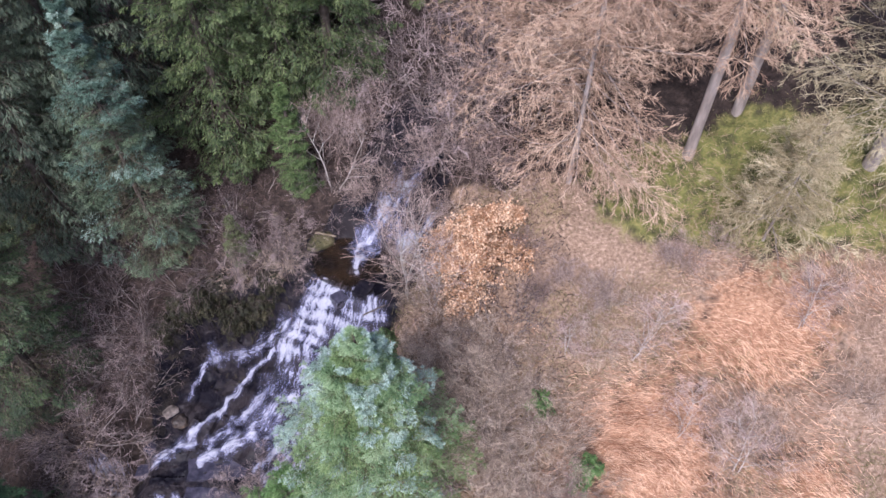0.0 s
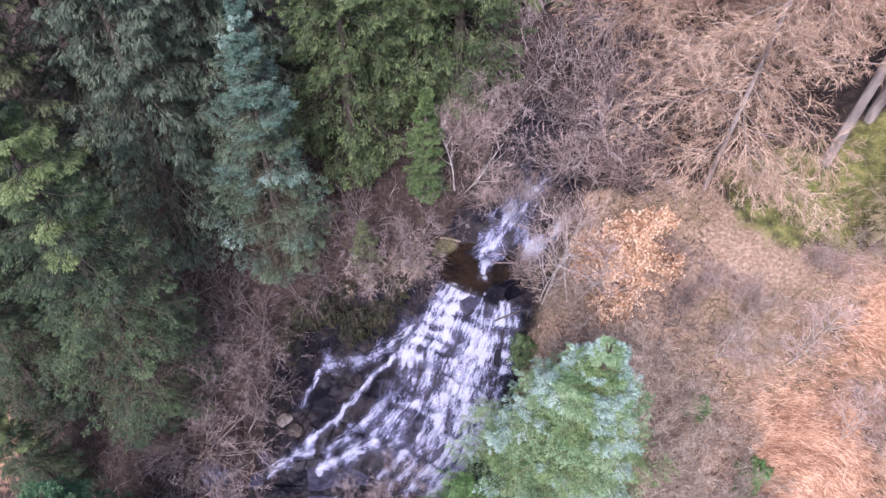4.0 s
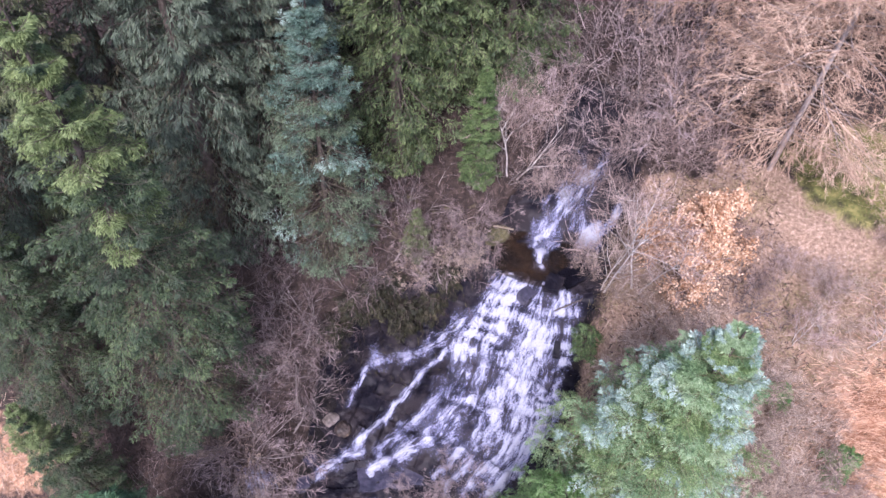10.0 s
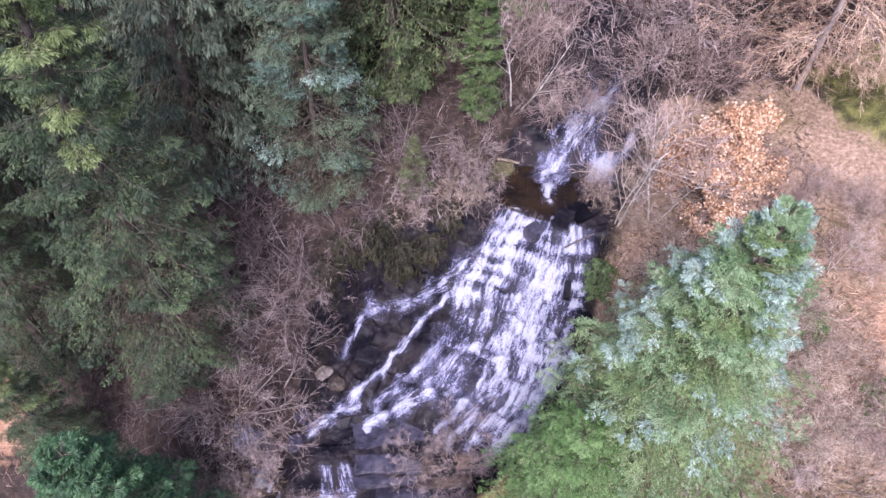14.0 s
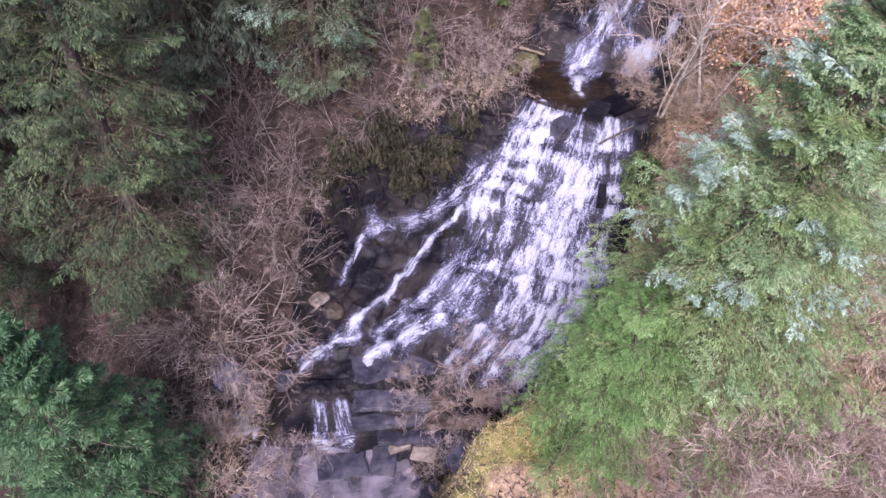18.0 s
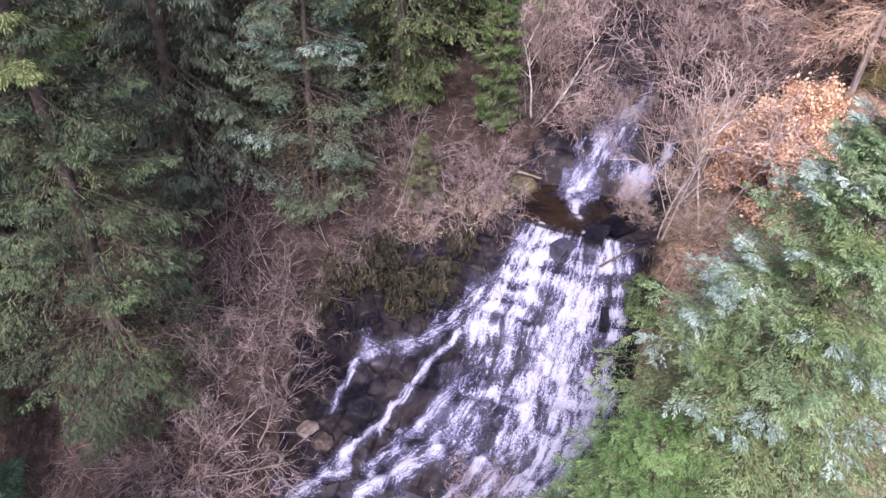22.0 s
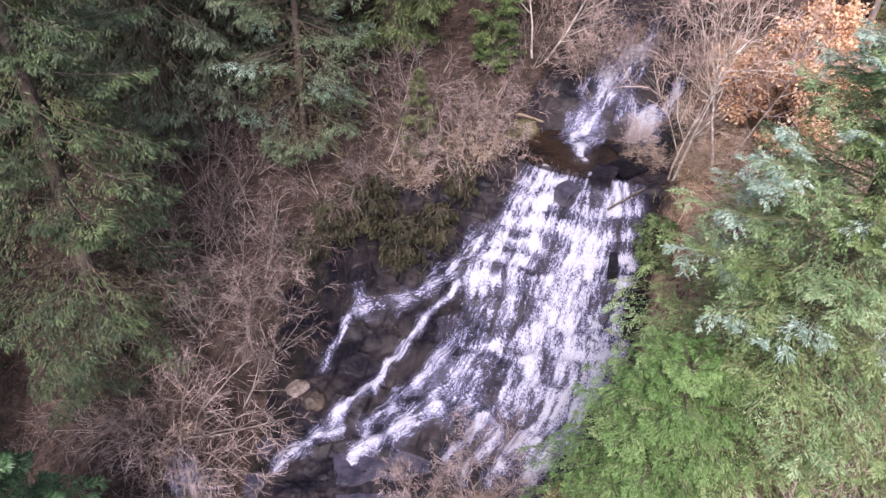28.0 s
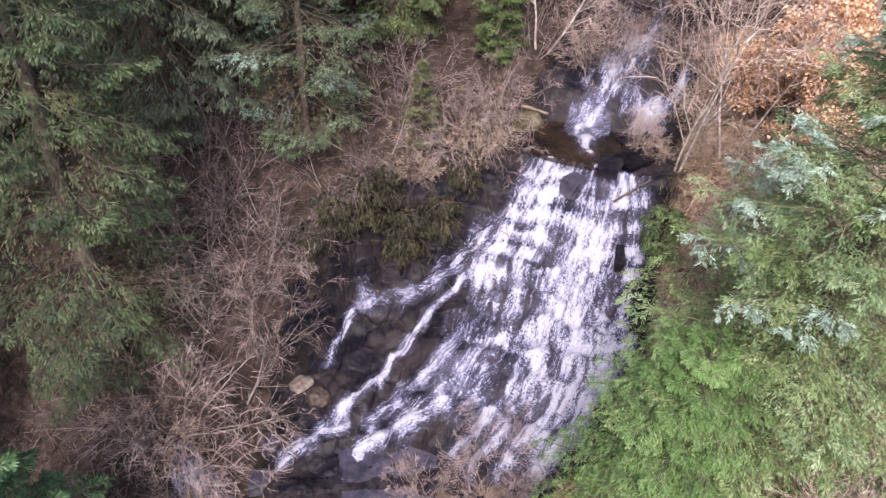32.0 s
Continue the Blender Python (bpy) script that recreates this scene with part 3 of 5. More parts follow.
def bare_shrub(name, seed, height, spread, mat, label, stems=7, second=7, third=6, fourth=3, bark=None, thick=0.017, lean=0.55, up=-0.02, category="shrub", group="bare shrubs on the banks", twig=1.0):
    """A leafless shrub or small tree: stems, limbs and many fine twigs."""
    rng = np.random.default_rng(seed)
    shrub = tagged(new(name), label, category, group)
    az = np.arange(stems) * 2 * np.pi / stems + rng.normal(size=stems) * 0.4
    tilt = lean * (0.35 + 0.9 * rng.random(stems)) * spread / max(height, 0.5)
    way = np.stack([np.cos(az) * np.sin(tilt), np.sin(az) * np.sin(tilt), np.cos(tilt)], 1)
    start = np.stack([np.cos(az), np.sin(az), np.zeros(stems)], 1) * 0.09 * min(stems, 6) / 4 * (0 if stems == 1 else 1)
    start[:, 2] = -0.25
    s1 = grow(start, way, height * (0.75 + 0.4 * rng.random(stems)) + 0.25, 7, rng, 0.11, up)
    r1 = thick * (1.08 - np.linspace(0, 1, 7))[None] * (0.7 + 0.5 * rng.random((stems, 1)))
    u = 0.22 + 0.78 * rng.random((stems, second))
    p, d = along_paths(s1, u * 0.999)
    w = spray(d, rng, 0.5 + 0.5 * rng.random((stems, second)))
    l2 = height * 0.50 * (1.15 - u) * (0.6 + 0.7 * rng.random((stems, second))) + 0.12 * height
    s2 = grow(p.reshape(-1, 3), w.reshape(-1, 3), l2.ravel(), 5, rng, 0.16, up)
    r2 = thick * 0.42 * (1.05 - np.linspace(0, 0.9, 5))[None] * np.ones((len(s2), 1))
    u = 0.15 + 0.85 * rng.random((len(s2), third))
    p, d = along_paths(s2, u * 0.999)
    w = spray(d, rng, 0.45 + 0.5 * rng.random(u.shape))
    l3 = l2.ravel()[:, None] * 0.5 * (1.15 - 0.7 * u) * (0.6 + 0.7 * rng.random(u.shape)) + 0.06
    s3 = grow(p.reshape(-1, 3), w.reshape(-1, 3), l3.ravel(), 4, rng, 0.18, up)
    u = 0.15 + 0.85 * rng.random((len(s3), fourth))
    p, d = along_paths(s3, u * 0.999)
    w = spray(d, rng, 0.4 + 0.5 * rng.random(u.shape))
    l4 = l3.ravel()[:, None] * 0.55 * (0.5 + 0.8 * rng.random(u.shape)) + 0.05
    s4 = grow(p.reshape(-1, 3), w.reshape(-1, 3), l4.ravel(), 3, rng, 0.18, up)
    for i in range(stems):
        child("stem", mesh_of("stem", *gather(tubes(s1[i:i + 1], r1[i:i + 1], 5)), bark or STEM, True), shrub)
    if stems <= 2:
        for i in range(len(s2)):
            child("limb", mesh_of("limb", *gather(tubes(s2[i:i + 1], r2[i:i + 1], 3)), bark or STEM, True), shrub)
    else:
        child("branchwork", mesh_of("branchwork", *gather(tubes(s2, r2, 3)), bark or STEM, True), shrub)
    t3 = np.linspace(0.008, 0.005, 4)[None] * np.ones((len(s3), 1)) * (0.7 + 0.2 * height) * twig
    t4 = np.linspace(0.006, 0.0035, 3)[None] * np.ones((len(s4), 1)) * (0.7 + 0.2 * height) * twig
    child("crown", mesh_of("crown", *gather(strips(s3, t3, rng), strips(s4, t4, rng)), mat), shrub)
    return shrub, s3, s4


def larch(name, seed, height, mat, label, low=0.16, reach=3.0, limbs=70, lean=(0.0, 0.0), trunk=0.2):
    """A leafless larch: straight trunk, long level limbs, hanging sprays of fine twigs."""
    rng = np.random.default_rng(seed)
    tree = tagged(new(name), label, "tree", "larches on the hillside")
    hs = np.linspace(-0.4, height, 12)
    axis = np.stack([lean[0] * hs, lean[1] * hs, hs], 1)[None]
    rad = (trunk * (1.03 - np.clip(hs, 0, height) / height) ** 0.8 + 0.12 * trunk * np.exp(-np.clip(hs, 0, 9) * 4))[None]
    v, f = tubes(axis, rad, 12)
    child("trunk", mesh_of("trunk", v, [f], LARCH_BARK, True), tree, "grey-brown furrowed larch trunk")
    hh = (low + (0.98 - low) * (np.arange(limbs) + rng.random(limbs)) / limbs) * height
    t = hh / height
    az = np.arange(limbs) * 2.4 + rng.normal(size=limbs) * 0.4
    ln = reach * (1 - t) ** 0.7 * (0.55 + 0.6 * rng.random(limbs)) * np.clip((t - low) * 5 + 0.75, 0.4, 1) + 0.15
    rise = rng.normal(size=limbs) * 0.2 + 0.4 * t - 0.14
    base = np.stack([lean[0] * hh, lean[1] * hh, hh], 1)
    way = np.stack([np.cos(az) * np.cos(rise), np.sin(az) * np.cos(rise), np.sin(rise)], 1)
    s1 = grow(base, way, ln, 8, rng, 0.12, 0.05)
    s1[:, :, 2] += (np.linspace(0, 1, 8) ** 2.5 * 0.2)[None] * ln[:, None]
    r1 = (0.004 + 0.009 * ln / reach)[:, None] * (1.08 - np.linspace(0, 1, 8))[None]
    m = 25
    u = 0.02 + 0.98 * (np.arange(m)[None] + rng.random((limbs, m))) / m
    p, d = along_paths(s1, u * 0.999)
    side = unit(np.cross(d, np.array([0, 0, 1.0]))) * np.where(np.arange(m) % 2 == 0, 1.0, -1.0)[None, :, None]
    w = unit(d * 0.7 + side * 0.7 + rng.normal(size=d.shape) * 0.28 + np.array([0, 0, -0.12]))
    l2 = ln[:, None] * 0.30 * (1.25 - u) * (0.6 + 0.8 * rng.random(u.shape)) + 0.16
    s2 = grow(p.reshape(-1, 3), w.reshape(-1, 3), l2.ravel(), 4, rng, 0.2, 0.08)
    q = 21
    u2 = rng.random((len(s2), q)) ** 0.6
    p, d = along_paths(s2, u2 * 0.999)
    w = unit(spray(d, rng, 0.35 + 0.45 * rng.random(u2.shape)) + np.array([0, 0, -0.05]))
    l3 = (0.09 + 0.22 * l2.ravel()[:, None] * (1.2 - u2)) * (0.6 + 0.7 * rng.random(u2.shape))
    s3 = grow(p.reshape(-1, 3), w.reshape(-1, 3), l3.ravel(), 2, rng, 0.22, 0.0)
    for i in range(limbs):
        child("limb", mesh_of("limb", *gather(tubes(s1[i:i + 1], r1[i:i + 1], 4)), LARCH_BARK, True), tree)
    w2 = np.linspace(0.010, 0.006, 4)[None] * np.ones((len(s2), 1))
    w3 = np.linspace(0.0075, 0.0045, 2)[None] * np.ones((len(s3), 1))
    child("crown", mesh_of("crown", *gather(strips(s2, w2, rng), strips(s3, w3, rng)), mat), tree)
    return tree


def settle(ob, x, y, turn=0.0, scale=1.0, sink=0.0):
    """Stands a thing on the ground."""
    z = float(ground_height(x, y))
    ob.matrix_basis = Matrix.LocRotScale((x, y, z - sink), Euler((0, 0, turn)), (scale,) * 3)
    return ob


def again(ob, x, y, turn=0.0, scale=1.0, sink=0.0):
    """Another one of the same kind, on the ground at x, y."""
    c = copy_thing(ob, Matrix())
    return settle(c, x, y, turn, scale, sink)


def bed_detail(x, y):
    """The stream's rock bed: the ground with strata steps and broken blocks."""
    s, l = along(x, y)
    z = bed(s, l)
    e = ground_height(x, y)
    # ledges: strata that dip a little across the flow
    tilt = 0.10 * l + 0.16 * lattice(x * 0.9, y * 0.9, 11) + 0.06 * lattice(x * 2.7, y * 2.7, 12)
    fall = sstep(-0.1, 0.2, s) * (1 - sstep(4.2, 4.7, s)) + sstep(-4.2, -3.4, s) * (1 - sstep(-1.9, -1.6, s))
    h = 0.34
    q = (e + tilt) / h
    fr = q - np.floor(q)
    stepped = (np.floor(q) + fr ** 3.2) * h - tilt + 0.06
    # blocks: joints that cut the ledges
    a, b = np.floor(l * 1.7 + 0.5 * np.floor(q)), np.floor(q)
    g = np.sin(a * 12.9898 + b * 78.233) * 43758.5453
    block = (g - np.floor(g) - 0.5) * 0.16
    slab = sstep(3.9, 4.4, s) * (y > 6.5)
    out = e + (stepped + block - e) * fall
    out = out + 0.05 * lattice(x * 4, y * 4, 13) + 0.025 * lattice(x * 9, y * 9, 14)
    return out - slab * 0.06 * (np.floor(y * 3.2 + 0.4 * lattice(x * 0.8, y * 0.8, 15)) % 2)


# ---- the ground ----
def zones(x, y):
    s, l = along(x, y)
    n = 0.35 * lattice(x * 0.55, y * 0.55, 21) + 0.2 * lattice(x * 1.7, y * 1.7, 22)
    field = sstep(-1.35, -2.1, l + 2.2 * n * (1 - sstep(2.5, 4.5, y))) * sstep(0.2, 2.6, y + 2.5 * n) * (1 - sstep(-0.3, 0.4, y + n - 12.4 + 2.0 * sstep(2.8, 4.4, x) + 0.2 * np.clip(x - 4, 0, 9)))
    patch = np.exp(-(((x - 7.0) / 1.7) ** 2 + ((y - 8.2) / 1.3) ** 2)) + np.exp(-(((x - 4.3) / 1.25) ** 2 + ((y - 5.9) / 1.6) ** 2)) + 0.8 * np.exp(-(((x - 7.2) / 0.9) ** 2 + ((y - 5.0) / 0.9) ** 2))
    patch = patch + sstep(9, 11, x) * 0.6
    fern = np.clip(field * (patch * 1.25 - 0.12 + 0.6 * n), 0, 1)
    moss = sstep(9.9, 10.8, y + 0.2 * (x - 4) + n) * sstep(3.0, 4.2, x + n) * (1 - sstep(12.4, 13.4, y + n)) * 0.72
    moss = np.maximum(moss, 0.2 * sstep(0.5, 1.6, l) * (1 - sstep(4.3, 5.0, l)) * sstep(-1.8, -0.6, s) * (1 - sstep(2.2, 3.4, s)))
    moss = np.maximum(moss, 1.1 * np.exp(-((x + 4.3) ** 2 / 1.1 + (y - 4.4) ** 2 / 1.2)))
    stone = (l > -2.0) * (l < 4.6) * sstep(-5, -4, s) * (1 - sstep(7.5, 9, s))
    w = np.interp(s, [-4, -1.2, 0.4, 1.0, 3.0, 5.0, 7.0], [0.6, 1.2, 1.9, 3.4, 4.3, 5.0, 5.6])
    stone = stone * (1 - sstep(w - 0.1, w + 0.5, l)) * sstep(-1.75 - 0.3 * sstep(0.5, 1.5, s), -1.35 - 0.3 * sstep(0.5, 1.5, s), l)
    stone = stone * np.where(s > 4.6, sstep(-0.1, 0.4, l - 0.15 - np.interp(s, [4.6, 5.0, 6.0, 9.0], [-0.7, -0.35, 0.45, 1.5])), 1)
    trodden = np.exp(-(((x + 4.3) / 0.5) ** 2 + ((y - 4.0) / 0.4) ** 2))
    fern = np.maximum(fern, np.exp(-(((x + 16.0) / 1.1) ** 2 + ((y - 8.4) / 0.9) ** 2)))
    return fern, np.clip(moss - trodden, 0, 1), stone, np.maximum(field * (1 - fern), trodden)


def ground():
    xs = np.concatenate([-16 - np.geomspace(0.3, 400, 22)[::-1], np.arange(-16, 14.01, 0.11), 14 + np.geomspace(0.3, 400, 22)])
    ys = np.concatenate([-2 - np.geomspace(0.3, 400, 22)[::-1], np.arange(-2, 19.01, 0.11), 19 + np.geomspace(0.3, 400, 22)])
    x, y = np.meshgrid(xs, ys)
    z = ground_height(x, y)
    s, l = along(x, y)
    inside = sstep(-1.5, -1.2, l) * (1 - sstep(3.6, 4.2, l)) * sstep(-4.6, -4.2, s) * (1 - sstep(5.8, 6.2, s))
    near = sstep(0, 1, 1 - np.hypot(x + 2, y - 8) / 20)
    inside = inside * sstep(0.3, 0.7, zones(x, y)[2])
    z = z - 0.5 * inside + near * (0.03 * lattice(x * 5, y * 5, 31))
    v = np.stack([x, y, z], -1).reshape(-1, 3)
    i = np.arange(x.size).reshape(x.shape)
    f = np.stack([i[:-1, :-1], i[:-1, 1:], i[1:, 1:], i[1:, :-1]], -1).reshape(-1, 4)
    me = mesh_of("ground", v, [f], GROUND, True)
    for key, val in zip(("fern", "moss", "stone", "heath"), zones(x, y)):
        me.attributes.new(key, "FLOAT", "POINT").data.foreach_set("value", val.astype(np.float32).ravel())
    return tagged(new("ground", me), "wooded hillside ground of soil, moss and dead bracken", "ground", kind="structure")


ground()


def rock_bed():
    ss, ll = np.arange(-4.8, 7.6, 0.045), np.arange(-2.1, 4.9, 0.045)
    s, l = np.meshgrid(ss, ll)
    x = LIP[0] + s * FLOW[0] + l * FLOW[1]
    y = LIP[1] + s * FLOW[1] - l * FLOW[0]
    z = bed_detail(x, y) - 0.35 * (1 - sstep(0.1, 0.5, zones(x, y)[2]))
    v = np.stack([x, y, z], -1).reshape(-1, 3)
    i = np.arange(x.size).reshape(x.shape)
    f = np.stack([i[:-1, :-1], i[1:, :-1], i[1:, 1:], i[:-1, 1:]], -1).reshape(-1, 4)
    me = mesh_of("rock_bed", v, [f], WET_ROCK, False)
    return tagged(new("rock_bed", me), "dark wet stepped rock of the waterfall's bed", "rock", kind="structure")


rock_bed()


def from_fall(s, l):
    return LIP[0] + s * FLOW[0] + l * FLOW[1], LIP[1] + s * FLOW[1] - l * FLOW[0]


# ---- water ----
def fbm(u, v, seed):
    return 0.55 * lattice(u, v, seed) + 0.3 * lattice(u * 2.1 + 7, v * 2.1, seed + 1) + 0.15 * lattice(u * 4.3, v * 4.3 + 3, seed + 2)


def sheet(name, parent, span_s, span_l, foam, label, lift=0.03, across=None, step=0.028):
    """Water that clings to the bed: foam(s, l) says how white it runs."""
    s, l = np.meshgrid(np.arange(span_s[0], span_s[1], step), np.arange(span_l[0], span_l[1], step))
    f = foam(s, l)
    heights = []
    for d in (-0.07, -0.035, 0.0, 0.035):
        heights.append(bed_detail(*from_fall(s + d, l)))
    z = np.maximum(np.mean(heights, 0), heights[2]) + lift + 0.05 * np.clip(f, 0, 1) * (1 + fbm(l * 9, s * 4, 45))
    x, y = from_fall(s, l)
    i = np.arange(s.size).reshape(s.shape)
    q = np.stack([i[:-1, :-1], i[1:, :-1], i[1:, 1:], i[:-1, 1:]], -1).reshape(-1, 4)
    q = q[f.ravel()[q].max(1) > 0.05]
    used, q = np.unique(q, return_inverse=True)
    q = q.reshape(-1, 4)
    v = np.stack([x, y, z], -1).reshape(-1, 3)[used]
    me = mesh_of(name, v, [q], RUNNING, True)
    side = l if across is None else across(s, l)
    for key, val in (("foam", f), ("run", s), ("across", side)):
        me.attributes.new(key, "FLOAT", "POINT").data.foreach_set("value", val.ravel()[used].astype(np.float32))
    return child(name, me, parent, label)


def rivulet(parent, points, width, white, label="", lift=0.035):
    """A narrow run of water along a line of points (down, across)."""
    a = np.array(points, float)

    def near(s, l):
        best, side = np.full(s.shape, 9.0), np.zeros(s.shape)
        wob = 0.05 * lattice(s * 3.1, l * 3.1, 47)
        for p, q in zip(a[:-1], a[1:]):
            d = q - p
            t = np.clip(((s - p[0]) * d[0] + (l - p[1]) * d[1]) / (d @ d), 0, 1)
            off = ((s - p[0]) * d[1] - (l - p[1]) * d[0]) / np.hypot(*d) + wob
            r = np.hypot(s - p[0] - t * d[0], l - p[1] - t * d[1] + wob)
            side = np.where(r < best, off, side)
            best = np.minimum(best, r)
        return best, side

    def foam(s, l):
        r, _ = near(s, l)
        w = width * (1 + 0.5 * lattice(s * 4, l * 4, 48))
        return white * np.exp(-(r / w) ** 2) * (0.78 + 0.6 * lattice(s * 5.3, l * 5.3, 49)) - 0.03
    pad = width * 2.2
    return sheet("rivulet", parent, (a[:, 0].min() - pad, a[:, 0].max() + pad), (a[:, 1].min() - pad, a[:, 1].max() + pad), foam, label, lift, lambda s, l: near(s, l)[1])


def right_edge(s):
    return np.interp(s, [-0.2, 0, 0.8, 1.8, 2.5, 3.2, 3.7, 4.2], [-1.15, -1.2, -1.45, -1.62, -1.58, -1.32, -1.0, -0.65])


def left_edge(s):
    return np.interp(s, [-0.2, 0, 0.4, 1.1, 1.9, 2.7, 3.6, 4.2], [1.0, 1.05, 1.32, 1.72, 1.75, 1.75, 1.9, 2.0])


def spread(s, l):
    """Place across the main fall, from its right edge to its left, along the streamlines."""
    return (l - right_edge(s)) / (left_edge(s) - right_edge(s)) * 2.4


def main_foam(s, l):
    a = spread(s, l)
    a = a + 0.10 * lattice(s * 2.2, a * 2.2, 52)
    edge = sstep(-0.02, 0.14, a) * sstep(-0.02, 0.30, 2.4 - a) * sstep(-0.16, 0.05, s) * (1 - sstep(3.5, 4.15, s + 0.25 * lattice(a * 3.0, s, 57)))
    x, y = from_fall(s, l)
    x2, y2 = from_fall(s + 0.11, l)
    x1, y1 = from_fall(s - 0.16, l)
    x0, y0 = from_fall(s - 0.05, l)
    steep = np.clip((bed_detail(x, y) - bed_detail(x2, y2)) / 0.11 - 0.8, -0.8, 1.5)
    landed = np.clip((bed_detail(x1, y1) - bed_detail(x0, y0)) / 0.11 - 0.8, -0.5, 1.4)
    drift = a + 0.12 * lattice(s * 1.3, a * 1.5, 63)
    streams = fbm(drift * 4.6, s * 0.8, 51)
    fine = fbm(drift * 13, s * 2.6, 58)
    core = np.exp(-((a - np.interp(s, [0, 1, 2, 3, 4], [1.5, 0.9, 0.65, 0.5, 0.4])) / 0.55) ** 2)
    bare = sstep(2.3, 3.0, s) * sstep(0.95, 1.4, a) * 0.45 + sstep(1.4, 2.0, s) * sstep(1.7, 2.0, a) * 0.3 + 0.2 * sstep(3.2, 3.8, s)
    hole = np.exp(-(((s - 0.25) / 0.24) ** 2 + ((l - 0.1) / 0.18) ** 2)) + np.exp(-(((s - 0.8) / 0.4) ** 2 + ((l + 0.98) / 0.11) ** 2)) + 0.8 * np.exp(-(((s - 0.12) / 0.2) ** 2 + ((l + 0.45) / 0.16) ** 2))
    hole = hole * (0.8 + 0.5 * lattice(s * 6, l * 6, 64))
    f = 0.45 + 0.10 * sstep(1.3, 1.8, a) * (1 - sstep(1.6, 2.4, s)) + 0.68 * streams + 0.45 * fine + 0.15 * steep * (0.5 + 1.2 * lattice(a * 2.6, s * 2.2, 61)) + 0.24 * landed * (0.7 + lattice(a * 3.1, s * 2.0, 62)) + 0.22 * core - bare - 0.9 * hole
    return np.clip(f, 0.06, 1.15) * edge


def waterfall():
    fall = tagged(new("waterfall"), "white cascade spreading over dark stepped rock", "waterfall")
    broad = sheet("white_water", fall, (-0.15, 4.3), (-1.75, 2.2), main_foam, "broad sheet of tumbling white water", across=spread)
    for pts, w, white in (([(0.8, 1.35), (1.35, 1.95), (1.65, 2.4), (2.1, 3.45)], 0.15, 0.72), ([(1.5, 1.7), (2.1, 2.15), (2.87, 2.52), (4.0, 3.03)], 0.085, 0.95), ([(3.9, 3.0), (4.6, 3.4), (5.05, 3.75)], 0.11, 0.95),
                          ([(2.1, 3.45), (2.45, 3.65), (3.2, 3.8)], 0.08, 0.7), ([(2.5, 1.5), (2.9, 1.7), (3.25, 2.05)], 0.13, 0.85), ([(3.35, 1.3), (3.75, 1.75), (4.0, 1.95)], 0.17, 1.0), ([(4.1, 2.2), (4.5, 2.5)], 0.15, 0.95),
                          ([(2.5, -1.3), (3.2, -1.0), (3.7, -0.75), (4.15, -0.45)], 0.17, 1.05), ([(3.3, -0.4), (3.8, -0.1), (4.15, 0.05)], 0.13, 0.9), ([(3.3, 0.5), (3.8, 0.68), (4.1, 0.85)], 0.12, 0.85), ([(3.0, 0.8), (3.3, 1.0)], 0.2, 0.75), ([(5.65, 5.25), (5.95, 5.1), (6.3, 4.78)], 0.3, 0.8), ([(6.1, 4.9), (6.3, 4.72)], 0.2, 1.1), ([(2.3, 1.3), (2.8, 1.6), (3.5, 2.2), (4.0, 2.6)], 0.12, 0.5), ([(3.4, 0.1), (3.9, 0.35), (4.2, 0.5)], 0.12, 0.7), ([(4.2, 2.9), (4.5, 3.4), (4.9, 3.9)], 0.09, 0.8), ([(2.6, 1.0), (3.3, 1.5)], 0.16, 0.7)):
        rivulet(fall, pts, w, white, "narrow white rivulet running over dark rock")
    rng = np.random.default_rng(7)
    # drops flung off the ledges
    s, l = rng.random(9000) * 4, -1.2 + 3.2 * rng.random(9000)
    keep = rng.random(9000) < np.clip(main_foam(s, l) - 0.35, 0, 1)
    x, y = from_fall(s[keep], l[keep])
    p = np.stack([x, y, bed_detail(x, y) + 0.06 + 0.10 * rng.random(len(x))], 1)
    v = (p[:, None] + unit(rng.normal(size=(len(p), 3, 3))) * (0.006 + 0.010 * rng.random((len(p), 1, 1)))).reshape(-1, 3)
    child("spray", mesh_of("spray", v, [np.arange(len(v)).reshape(-1, 3)], FOAM), broad, "fine white drops of spray")
    return fall


waterfall()


def upper_fall():
    fall = tagged(new("waterfall"), "small upper cascade split over rock behind branches", "waterfall")
    for pts, w, white in (([(-2.6, -0.38), (-2.0, -0.02), (-1.45, 0.3)], 0.27, 1.15), ([(-3.0, -0.6), (-2.5, -0.35)], 0.12, 0.6), ([(-2.75, -0.7), (-2.2, -0.5), (-1.75, -0.35)], 0.09, 0.6), ([(-1.75, 0.1), (-1.48, 0.22)], 0.24, 1.1),
                          ([(-2.4, -1.45), (-2.1, -1.35), (-1.8, -1.15), (-1.6, -0.95)], 0.11, 1.05), ([(-1.78, -1.05), (-1.58, -0.8)], 0.17, 1.15), ([(-2.1, -0.55), (-1.75, -0.7)], 0.10, 0.8), ([(-1.05, 0.12), (-0.85, 0.12), (-0.55, 0.02)], 0.12, 1.1)):
        rivulet(fall, pts, w, white)
    return fall


upper_fall()


